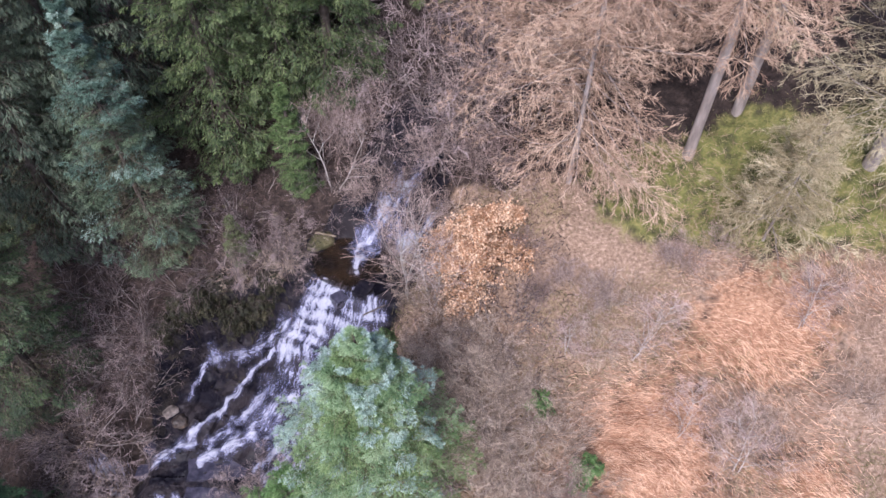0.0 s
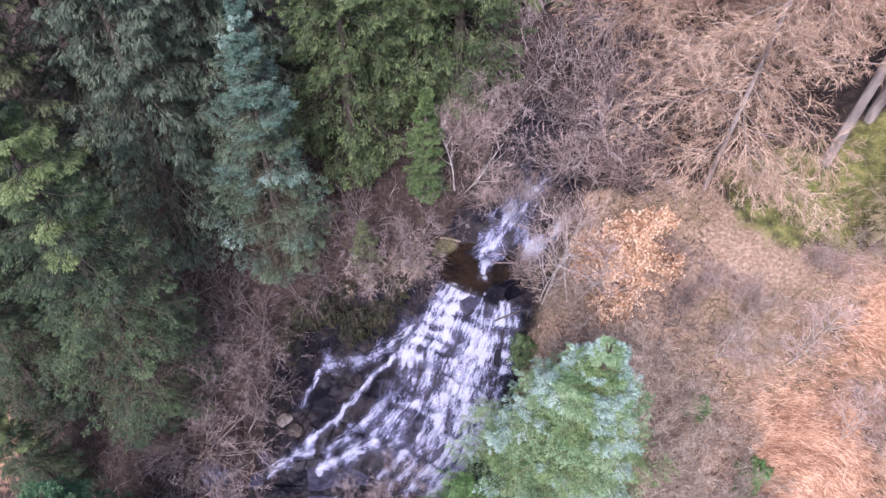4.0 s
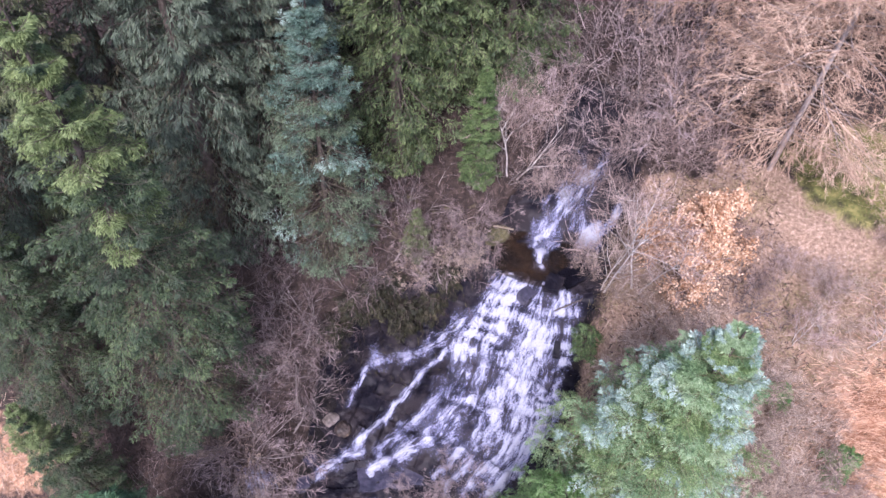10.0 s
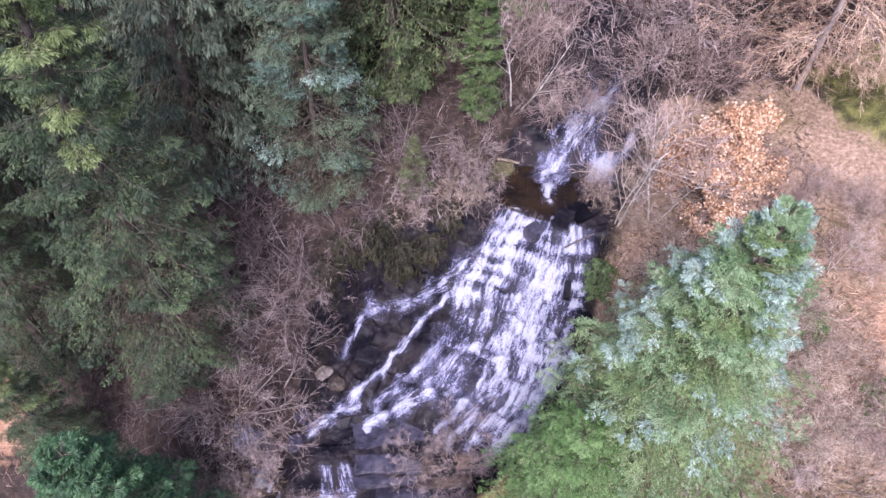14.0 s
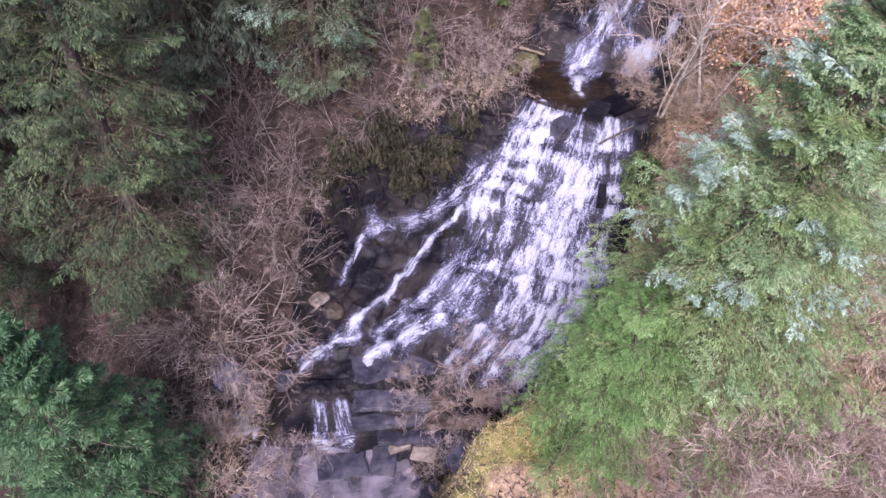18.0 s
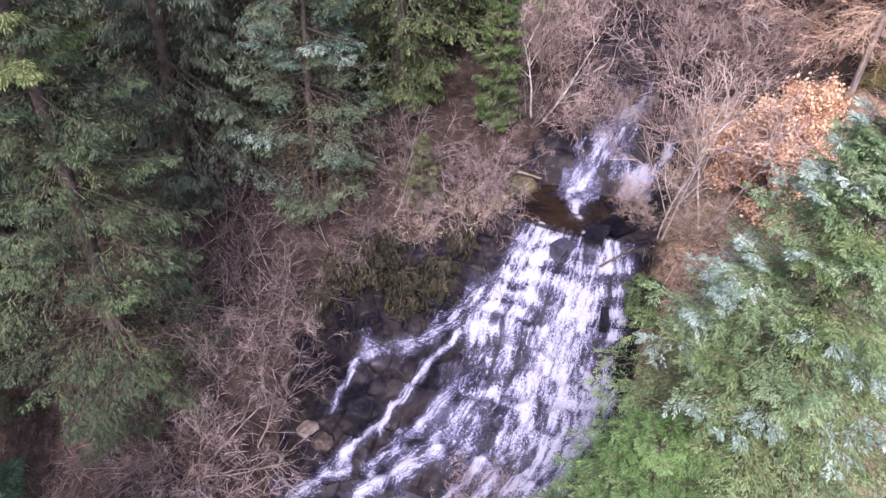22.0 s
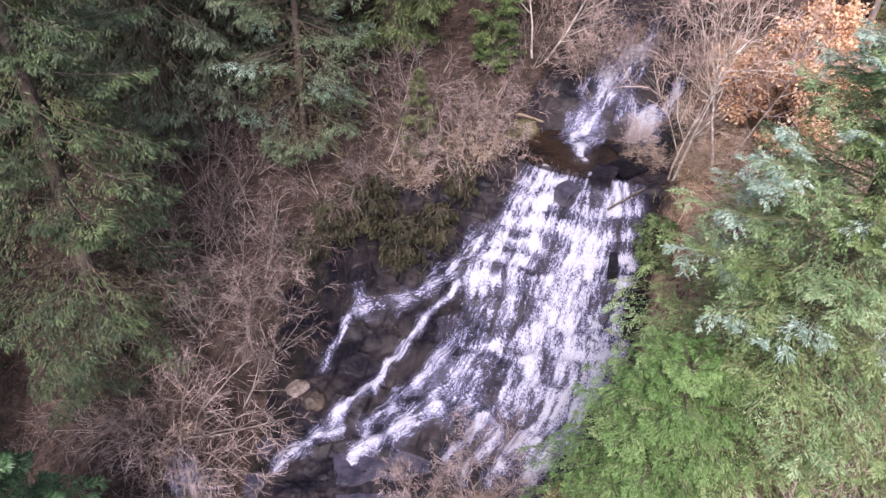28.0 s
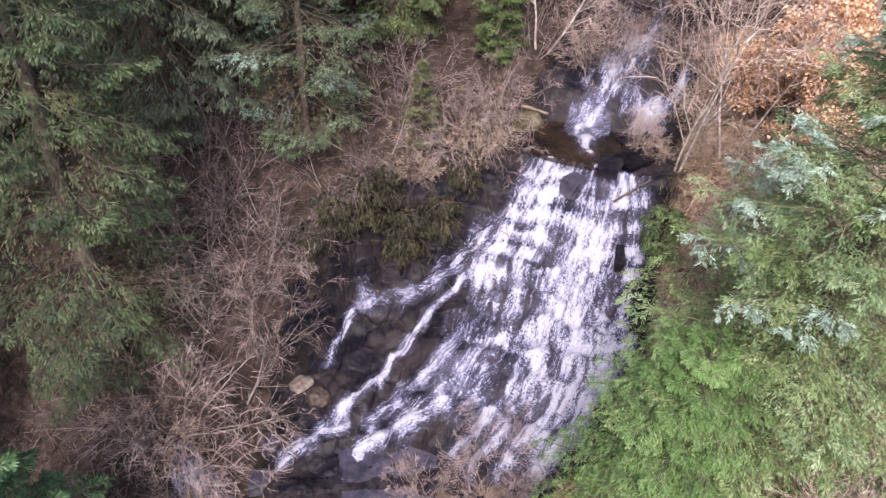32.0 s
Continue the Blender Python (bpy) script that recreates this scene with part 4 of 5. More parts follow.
def lower_fall():
    fall = tagged(new("waterfall"), "short twin trickle falling off the lowest rock slab", "waterfall")
    for x0, y0, x1, y1, w, white in ((-7.76, 6.6, -7.82, 6.38, 0.06, 0.85), (-7.64, 6.6, -7.66, 6.38, 0.05, 0.75), (-7.34, 6.6, -7.32, 6.38, 0.075, 0.95), (-7.2, 6.6, -7.17, 6.4, 0.06, 0.85), (-7.85, 6.32, -7.1, 6.28, 0.10, 0.75)):
        pts = [tuple(float(q) for q in along(x0, y0)), tuple(float(q) for q in along(x1, y1))]
        rivulet(fall, pts, w, white)
    return fall


lower_fall()


def pool(name, label, s0, s1, l0, l1, z, seed, mat):
    """A still sheet of water with an uneven rim."""
    a = np.linspace(0, 2 * np.pi, 49)[:-1]
    r = 1 + 0.12 * lattice(np.cos(a) * 2 + seed, np.sin(a) * 2, 71)
    ca, sa = np.sign(np.cos(a)) * np.abs(np.cos(a)) ** 0.55, np.sign(np.sin(a)) * np.abs(np.sin(a)) ** 0.55
    s, l = (s0 + s1) / 2 + (s1 - s0) / 2 * ca * r, (l0 + l1) / 2 + (l1 - l0) / 2 * sa * r
    x, y = from_fall(s, l)
    cx, cy = from_fall((s0 + s1) / 2, (l0 + l1) / 2)
    v = np.concatenate([np.stack([x, y, np.full(48, z)], 1), [[cx, cy, z]], np.stack([x, y, np.full(48, z - 0.05)], 1)])
    i = np.arange(48)
    j = np.roll(i, -1)
    f3 = np.stack([np.full(48, 48), j, i], 1)
    f4 = np.stack([i, j, j + 49, i + 49], 1)
    return tagged(new(name, mesh_of(name, v, [f3, f4], mat)), label, "water", kind="structure")


pool("water", "shallow brown pool above the lip of the fall", -1.9, 0.02, -0.55, 1.3, 6.17, 1, WATER)
pool("water.001", "shallow pool below the lowest slab, sky reflection put into its colour", 5.55, 9.5, 0.1, 4.1, 0.48, 2, SKY_POOL)


# ---- rocks ----
def rock(name, seed, size, mat, label, category="rock", square=0.0):
    """An angular stone, rounded a little at its edges."""
    rng = random.Random(seed)
    bm = bmesh.new()
    bmesh.ops.create_icosphere(bm, subdivisions=3, radius=0.5)
    off = Vector((rng.uniform(-9, 9), rng.uniform(-9, 9), rng.uniform(-9, 9)))
    for v in bm.verts:
        c = v.co.normalized()
        p = max(abs(c.x), abs(c.y), abs(c.z))
        c = c * ((1 - square) + square * (1 / p) * 0.8) * 0.5
        c *= 1 + 0.22 * noise.noise(c * 2.4 + off) + 0.10 * noise.noise(c * 6 + off)
        v.co = Vector((c.x * size[0], c.y * size[1], c.z * size[2]))
    me = bpy.data.meshes.new(name)
    bm.to_mesh(me)
    bm.free()
    me.materials.append(mat)
    return tagged(new(name, me), label, category)


def slab(name, seed, size, mat, label, category="rock"):
    """A flat angular block of bedded stone with chipped edges."""
    rng = random.Random(seed)
    bm = bmesh.new()
    bmesh.ops.create_cube(bm, size=1.0)
    bmesh.ops.subdivide_edges(bm, edges=bm.edges[:], cuts=5, use_grid_fill=True)
    off = Vector((rng.uniform(-9, 9), rng.uniform(-9, 9), rng.uniform(-9, 9)))
    skew = rng.uniform(-0.2, 0.2)
    for v in bm.verts:
        c = Vector((v.co.x * size[0], v.co.y * size[1], v.co.z * size[2]))
        rim = 1 + 0.16 * noise.noise(c * 2.3 + off)
        n = noise.noise_vector(c * 5 + off) * 0.035
        v.co = Vector((c.x * rim + skew * c.y, c.y * rim, c.z + 0.5 * n.z + 0.03 * c.x)) + Vector((n.x, n.y, 0))
    bmesh.ops.bevel(bm, geom=[e for e in bm.edges if e.calc_face_angle(0) > 0.9], offset=0.004, segments=1, affect="EDGES")
    me = bpy.data.meshes.new(name)
    bm.to_mesh(me)
    bm.free()
    me.materials.append(mat)
    return tagged(new(name, me), label, category)


def put(ob, x, y, z, turn=0.0, tilt=0.0):
    ob.matrix_basis = pose(x, y, z, tilt, 0, turn)
    return ob


def on_bed(ob, s, l, turn=0.0, tilt=0.0, sink=0.05):
    x, y = from_fall(s, l)
    return put(ob, x, y, float(bed_detail(np.array(x), np.array(y))) - sink, turn, tilt)


on_bed(slab("boulder", 1, (0.34, 0.28, 0.36), SLAB_ROCK, "black wet boulder standing in the waterfall"), 0.22, 0.12, 35, 12, 0.02)
on_bed(slab("boulder", 71, (0.8, 0.5, 0.34), WET_ROCK, "low dark rock beside the outflow of the pool"), -0.6, -0.85, 30)
on_bed(slab("boulder", 72, (0.5, 0.4, 0.35), WET_ROCK, "small dark rock at the lip of the fall"), -0.15, -0.45, 60)
on_bed(slab("boulder", 73, (0.6, 0.35, 0.26), WET_ROCK, "dark wet rock by the pool"), -1.3, -0.7, 10)
on_bed(slab("boulder", 2, (0.15, 0.36, 0.4), WET_ROCK, "narrow black wet rock splitting the water"), 0.85, -1.0, -20, 25)
on_bed(rock("boulder", 3, (0.5, 0.4, 0.35), DRY_ROCK, "pale grey boulder on the bank beside the stream", square=0.5), 3.75, 4.05, 40)
on_bed(rock("boulder", 14, (0.5, 0.42, 0.5), DAMP_ROCK, "brown wet boulder at the stream's edge"), 3.85, 3.65, 15)
on_bed(rock("boulder", 15, (0.9, 0.55, 0.4), MOSSY, "mossy mound of rock beside the pool", square=0.2), -0.95, 1.38, 35, 0, 0.08)
on_bed(rock("boulder", 5, (0.35, 0.3, 0.3), WET_ROCK, "mossy dark boulder at the stream's edge"), 4.45, 4.05, 70)
SLABS = (  # x, y, top, length, depth, thickness, turn, dry
    (-6.55, 6.78, 1.84, 0.95, 0.7, 0.14, 3, 0), (-5.75, 6.74, 1.88, 1.15, 0.7, 0.15, -4, 0), (-4.75, 6.66, 1.98, 1.2, 0.6, 0.16, 2, 1), (-6.3, 7.35, 2.02, 1.5, 0.7, 0.12, 2, 0), (-5.1, 7.3, 2.16, 1.5, 0.6, 0.13, -3, 0),
    (-6.2, 6.50, 1.48, 1.7, 0.45, 0.22, 2, 0), (-4.9, 6.40, 1.58, 1.3, 0.5, 0.24, -3, 1), (-5.9, 6.30, 1.02, 1.3, 0.45, 0.26, -3, 0), (-4.75, 6.15, 1.1, 0.9, 0.5, 0.3, 5, 0),
    (-7.3, 5.85, 0.56, 1.0, 0.5, 0.12, 4, 0), (-6.45, 5.9, 0.58, 0.55, 0.6, 0.14, -6, 0))
for k, (x, y, top, a, b, c, turn, dry) in enumerate(SLABS):
    put(slab("rock_slab", 20 + k, (a, b, c), DAMP_ROCK if dry else SLAB_ROCK, "brownish damp slab of bedded rock" if dry else "flat dark wet slab of bedded rock below the fall"), x, y, top - c * 0.5, turn)
STONES = ((-6.1, 6.15, 0.45, 0.42, 0.24, 0.16, 12, 1), (-5.55, 6.1, 0.45, 0.5, 0.4, 0.2, -14, 1), (-4.95, 5.9, 0.62, 0.6, 0.4, 0.25, 12, 0), (-5.1, 5.8, 0.45, 0.34, 0.22, 0.14, 34, 1), (-5.9, 5.5, 0.34, 0.4, 0.3, 0.16, -30, 0), (-4.8, 5.4, 0.6, 0.5, 0.3, 0.2, 8, 0),
          (-5.5, 5.2, 0.34, 0.4, 0.35, 0.16, 15, 0), (-4.5, 5.7, 0.8, 0.35, 0.25, 0.2, -15, 0), (-6.3, 5.2, 0.3, 0.5, 0.4, 0.15, 0, 0), (-5.0, 4.9, 0.5, 0.45, 0.35, 0.2, 40, 0), (-8.2, 6.3, 0.35, 0.5, 0.4, 0.25, 25, 0), (-8.5, 7.5, 1.5, 0.4, 0.35, 0.3, 10, 0), (-8.3, 8.0, 2.05, 0.35, 0.3, 0.25, 50, 0))
for k, (x, y, z, a, b, c, turn, pale_one) in enumerate(STONES):
    put(slab("rock", 40 + k, (a, b, c), DRY_ROCK if pale_one else SLAB_ROCK, "pale dry flat stone below the fall" if pale_one else "dark damp stone below the fall"), x, y, float(bed_detail(np.array(x), np.array(y))) + c * 0.25, turn)


def log(name, label, a, b, r, mat):
    rng = np.random.default_rng(5)
    p = np.linspace(0, 1, 7)[:, None] * (np.array(b) - np.array(a)) + np.array(a) + rng.normal(size=(7, 3)) * r * 0.25
    v, f = tubes(p[None], np.linspace(r, r * 0.75, 7)[None], 8)
    caps = [np.arange(8)[::-1][None], (np.arange(8) + 48)[None]]
    return tagged(new(name, mesh_of(name, v, [f] + caps, mat, True)), label, "log")


log("log", "pale broken log on the bank beside the pool", (-3.42, 11.92, 6.62), (-2.88, 11.95, 6.44), 0.03, WOOD)
log("log", "thin wet dark branch caught across the fall", (-2.05, 9.85, 5.75), (-1.45, 9.85, 6.2), 0.022, BARK)

# ---- conifers ----
settle(spruce("spruce_tree", 11, 7.6, 1.65, NEEDLES_BLUE, "tall slim blue-green spruce with pale frosted shoots", 21, 7, 15, finger=0.075, slim=0.2, leaf=6, tips=0.16, sag=0.16, fullness=1.2, old=0.42, stray=0.14, stout=0.009, lower=NEEDLES_SEA, tip_from=0.25, split=0.42, uneven=0.8, taper=0.95, fade=0.3), -7.5, 11.75, 0.4)
settle(spruce("spruce_tree", 12, 7.0, 2.7, NEEDLES_CROWN, "dense green spruce with silvery blue shoot tips", 24, 8, 19, finger=0.06, slim=0.25, leaf=9, tips=0.6, sag=0.16, taper=1.05, fullness=1.1, old=0.0, q=4, tip_from=0.4, stray=0.25, tip_out=0.6, limb=OLIVE_BARK, lower=NEEDLES_COOL, split=0.5, fade=0.3), -1.3, 5.2, 1.0)
settle(spruce("conifer_shrub", 13, 3.0, 1.6, NEEDLES_FRESH, "bright green feathery young conifer beside the fall", 20, 7, 16, finger=0.05, slim=0.22, leaf=9, sag=0.5, taper=0.6, old=0.05, q=4), -2.95, 4.7, 0.2)
# sunlit top and darker lower crown are set by two needle colours
spreading = settle(spruce("spruce_tree", 14, 11.4, 2.4, NEEDLES_SUNLIT, "large spreading grey-green spruce, its yellowish top coloured lighter as if sunlit", 20, 8, 15, finger=0.095, slim=0.22, leaf=6, sag=0.26, old=0.3, q=4, lower=NEEDLES_GREY, stray=0.12, stout=0.014, split=0.72, uneven=0.65, hang=0.3, fade=0.12), -10.95, 8.95, 2.0)
settle(spruce("spruce_tree", 15, 6.7, 2.0, NEEDLES_TEAL, "young teal-green spruce with soft layered branches", 18, 7, 15, finger=0.1, slim=0.22, leaf=7, sag=0.3, taper=0.7, old=0.1, q=4), -11.4, 5.15, 0.0)
settle(spruce("fir_tree", 16, 3.5, 0.66, NEEDLES_LEAF, "small slender bright green fir", 16, 6, 10, finger=0.08, slim=0.24, leaf=4, sag=0.1, old=0.1), -3.8, 13.0, 0.0)
settle(spruce("fir_tree", 17, 1.6, 0.45, NEEDLES_OLIVE, "tiny young fir standing among bare shrubs", 11, 5, 8, finger=0.06, slim=0.2, leaf=4, sag=0.1, old=0.5), -5.4, 11.5, 0.0)
dark = settle(spruce("spruce_tree", 18, 10.5, 2.3, NEEDLES_DARK, "tall dark green spruce in the shade of the wood", 18, 8, 12, finger=0.14, slim=0.2, leaf=5, sag=0.4, old=0.3, q=3, stray=0.12, stout=0.015, uneven=0.65, hang=0.6), -10.2, 12.2, 0.0)
green = settle(spruce("spruce_tree", 19, 10.0, 2.2, NEEDLES, "tall green spruce in the wood behind the fall", 18, 8, 12, finger=0.13, slim=0.23, leaf=5, sag=0.3, old=0.1, q=3, stray=0.12, stout=0.015, uneven=0.65, hang=0.2), -5.9, 14.2, 0.0)
settle(spruce("spruce_tree", 20, 12.5, 2.1, NEEDLES_OLIVE, "tall yellowish green spruce", 20, 8, 12, finger=0.14, slim=0.2, leaf=5, sag=0.4, old=0.1, q=3, stray=0.12, stout=0.015, uneven=0.6, hang=0.3), -13.2, 12.3, 0.0)
for x, y, turn, sc in ((-8.8, 15.6, 2.2, 1.1), (-11.4, 15.8, 3.0, 1.15), (-15.5, 13.2, 4.0, 1.1), (-17.0, 10.4, 0.8, 1.0), (-12.3, 14.0, 2.8, 1.05), (-9.0, 13.6, 1.7, 0.95), (-14.2, 11.4, 5.0, 1.0)):
    again(dark, x, y, turn, sc)
for x, y, turn, sc in ((-4.3, 15.2, 1.2, 1.0), (-2.9, 15.3, 2.2, 0.92), (-6.4, 17.2, 3.2, 1.1), (-3.6, 18.4, 4.2, 1.1), (-0.8, 18.6, 5.0, 1.0)):
    again(green, x, y, turn, sc)
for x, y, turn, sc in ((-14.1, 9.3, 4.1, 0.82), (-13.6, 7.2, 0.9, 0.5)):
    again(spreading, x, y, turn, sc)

settle(spruce("evergreen_shrub", 27, 0.7, 0.55, NEEDLES_LEAF, "low bright green evergreen shrub beside the fall", 6, 5, 7, finger=0.07, leaf=4, sag=0.9, taper=0.35, old=0.2), -1.35, 9.05, 0.0)
hanging = settle(spruce("evergreen_shrub", 29, 0.5, 0.75, NEEDLES_SHADED, "drooping olive evergreen shrub hanging over the dark rock, shade put into its colour", 5, 6, 9, finger=0.08, leaf=4, sag=1.0, taper=0.35, old=0.3, hang=0.5), -5.05, 10.72, 0.0)
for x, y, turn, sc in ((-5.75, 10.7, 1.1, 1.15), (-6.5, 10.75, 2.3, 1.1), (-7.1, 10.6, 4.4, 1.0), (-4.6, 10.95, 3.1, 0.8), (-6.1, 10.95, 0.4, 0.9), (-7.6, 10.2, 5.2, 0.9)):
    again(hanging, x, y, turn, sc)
clump = settle(spruce("evergreen_shrub", 28, 0.7, 0.45, NEEDLES_FRESH, "low green bush among bare shrubs", 5, 5, 7, finger=0.07, leaf=4, sag=0.9, taper=0.35, old=0.2), 2.1, 6.9, 0.0)
again(clump, 3.0, 5.5, 1.3, 1.1)

# ---- larches ----
first = settle(larch("larch_tree", 31, 13, LARCH_TWIG, "leafless larch with pinkish tan twigs", 0.05, 3.3, 120, trunk=0.06), 3.1, 11.95, 0.3)
second = settle(larch("larch_tree", 32, 14, LARCH_TWIG, "leafless larch with a straight grey trunk", 0.24, 3.0, 100, trunk=0.125), 5.84, 12.05, 0.0)
again(second, 7.15, 13.1, 2.0, 1.0)
pale = settle(larch("larch_tree", 33, 13, LARCH_TWIG_PALE, "leafless larch with pale yellowish twigs", 0.06, 4.2, 110, trunk=0.15), 9.6, 11.2, 0.8)
settle(larch("larch_sapling", 34, 3.4, LARCH_TWIG_PALE, "young leafless larch with pale yellowish twigs", 0.1, 1.6, 34, trunk=0.03), 7.2, 9.9, 0.0)
again(first, 4.2, 14.8, 2.5, 1.0)
again(first, 2.3, 15.8, 4.0, 0.95)


# ---- the oak ----
def oak():
    tree, s3, s4 = bare_shrub("oak_tree", 51, 1.75, 0.9, TWIG_TAN, "young oak still holding withered orange leaves", 5, 9, 7, 4, thick=0.03, lean=0.5, category="tree")
    rng = np.random.default_rng(52)
    p, _ = along_paths(np.concatenate([s4]), rng.random((len(s4), 17)) * 0.999)
    p = p.reshape(-1, 3) + rng.normal(size=(len(s4) * 17, 3)) * 0.045
    a = unit(rng.normal(size=p.shape) + np.array([0, 0, -0.3]))
    b = unit(np.cross(a, unit(rng.normal(size=p.shape))))
    n = np.cross(a, b)
    ln, wd = 0.038 + 0.028 * rng.random((len(p), 1)), 0.018 + 0.01 * rng.random((len(p), 1))
    v = np.stack([p, p + a * ln * 0.5 + b * wd + n * 0.012, p + a * ln, p + a * ln * 0.5 - b * wd + n * 0.012], 1).reshape(-1, 3)
    i = np.arange(len(p))[:, None] * 4
    f = np.concatenate([i + [0, 1, 2], i + [0, 2, 3]])
    child("leaves", mesh_of("leaves", v, [f], OAK_LEAF), tree, "curled orange-brown withered leaves")
    return tree


settle(oak(), 0.75, 9.75, 0.0, 1.08)

# ---- bare shrubs ----
kinds = [bare_shrub("bare_shrub", 61, 1.7, 1.6, TWIG, "leafless purplish brown shrub on the bank", 7, 7, 5, 2, STEM_PALE, 0.016, 0.6, 0.02, twig=1.35)[0],
         bare_shrub("bare_shrub", 62, 1.5, 1.7, TWIG, "low tangled leafless brown shrub", 9, 6, 5, 2, STEM_PALE, 0.014, 0.8, 0.04, twig=1.35)[0],
         bare_shrub("bare_shrub", 63, 2.1, 1.5, TWIG_GREY, "tall leafless grey-brown shrub", 6, 9, 8, 4, thick=0.014)[0],
         bare_shrub("bare_shrub", 64, 1.6, 1.8, TWIG_TAN, "spreading leafless tan shrub", 8, 7, 7, 4, lean=0.7, up=0.02)[0],
         bare_shrub("birch_sapling", 65, 2.4, 1.3, TWIG_MAUVE, "slim leafless birch with a whitish stem", 2, 10, 8, 5, BIRCH, 0.022, 0.3, category="tree")[0],
         bare_shrub("bare_shrub", 66, 1.7, 1.8, TWIG_PALE, "spreading leafless shrub with pale mauve twigs", 8, 8, 7, 3, lean=0.75, up=0.03)[0]]
kinds.append(bare_shrub("bare_shrub", 67, 2.3, 2.2, TWIG_PALE, "arching leafless shrub with pale grey stems", 7, 8, 4, 2, STEM_PALE, 0.02, 0.8, 0.05)[0])
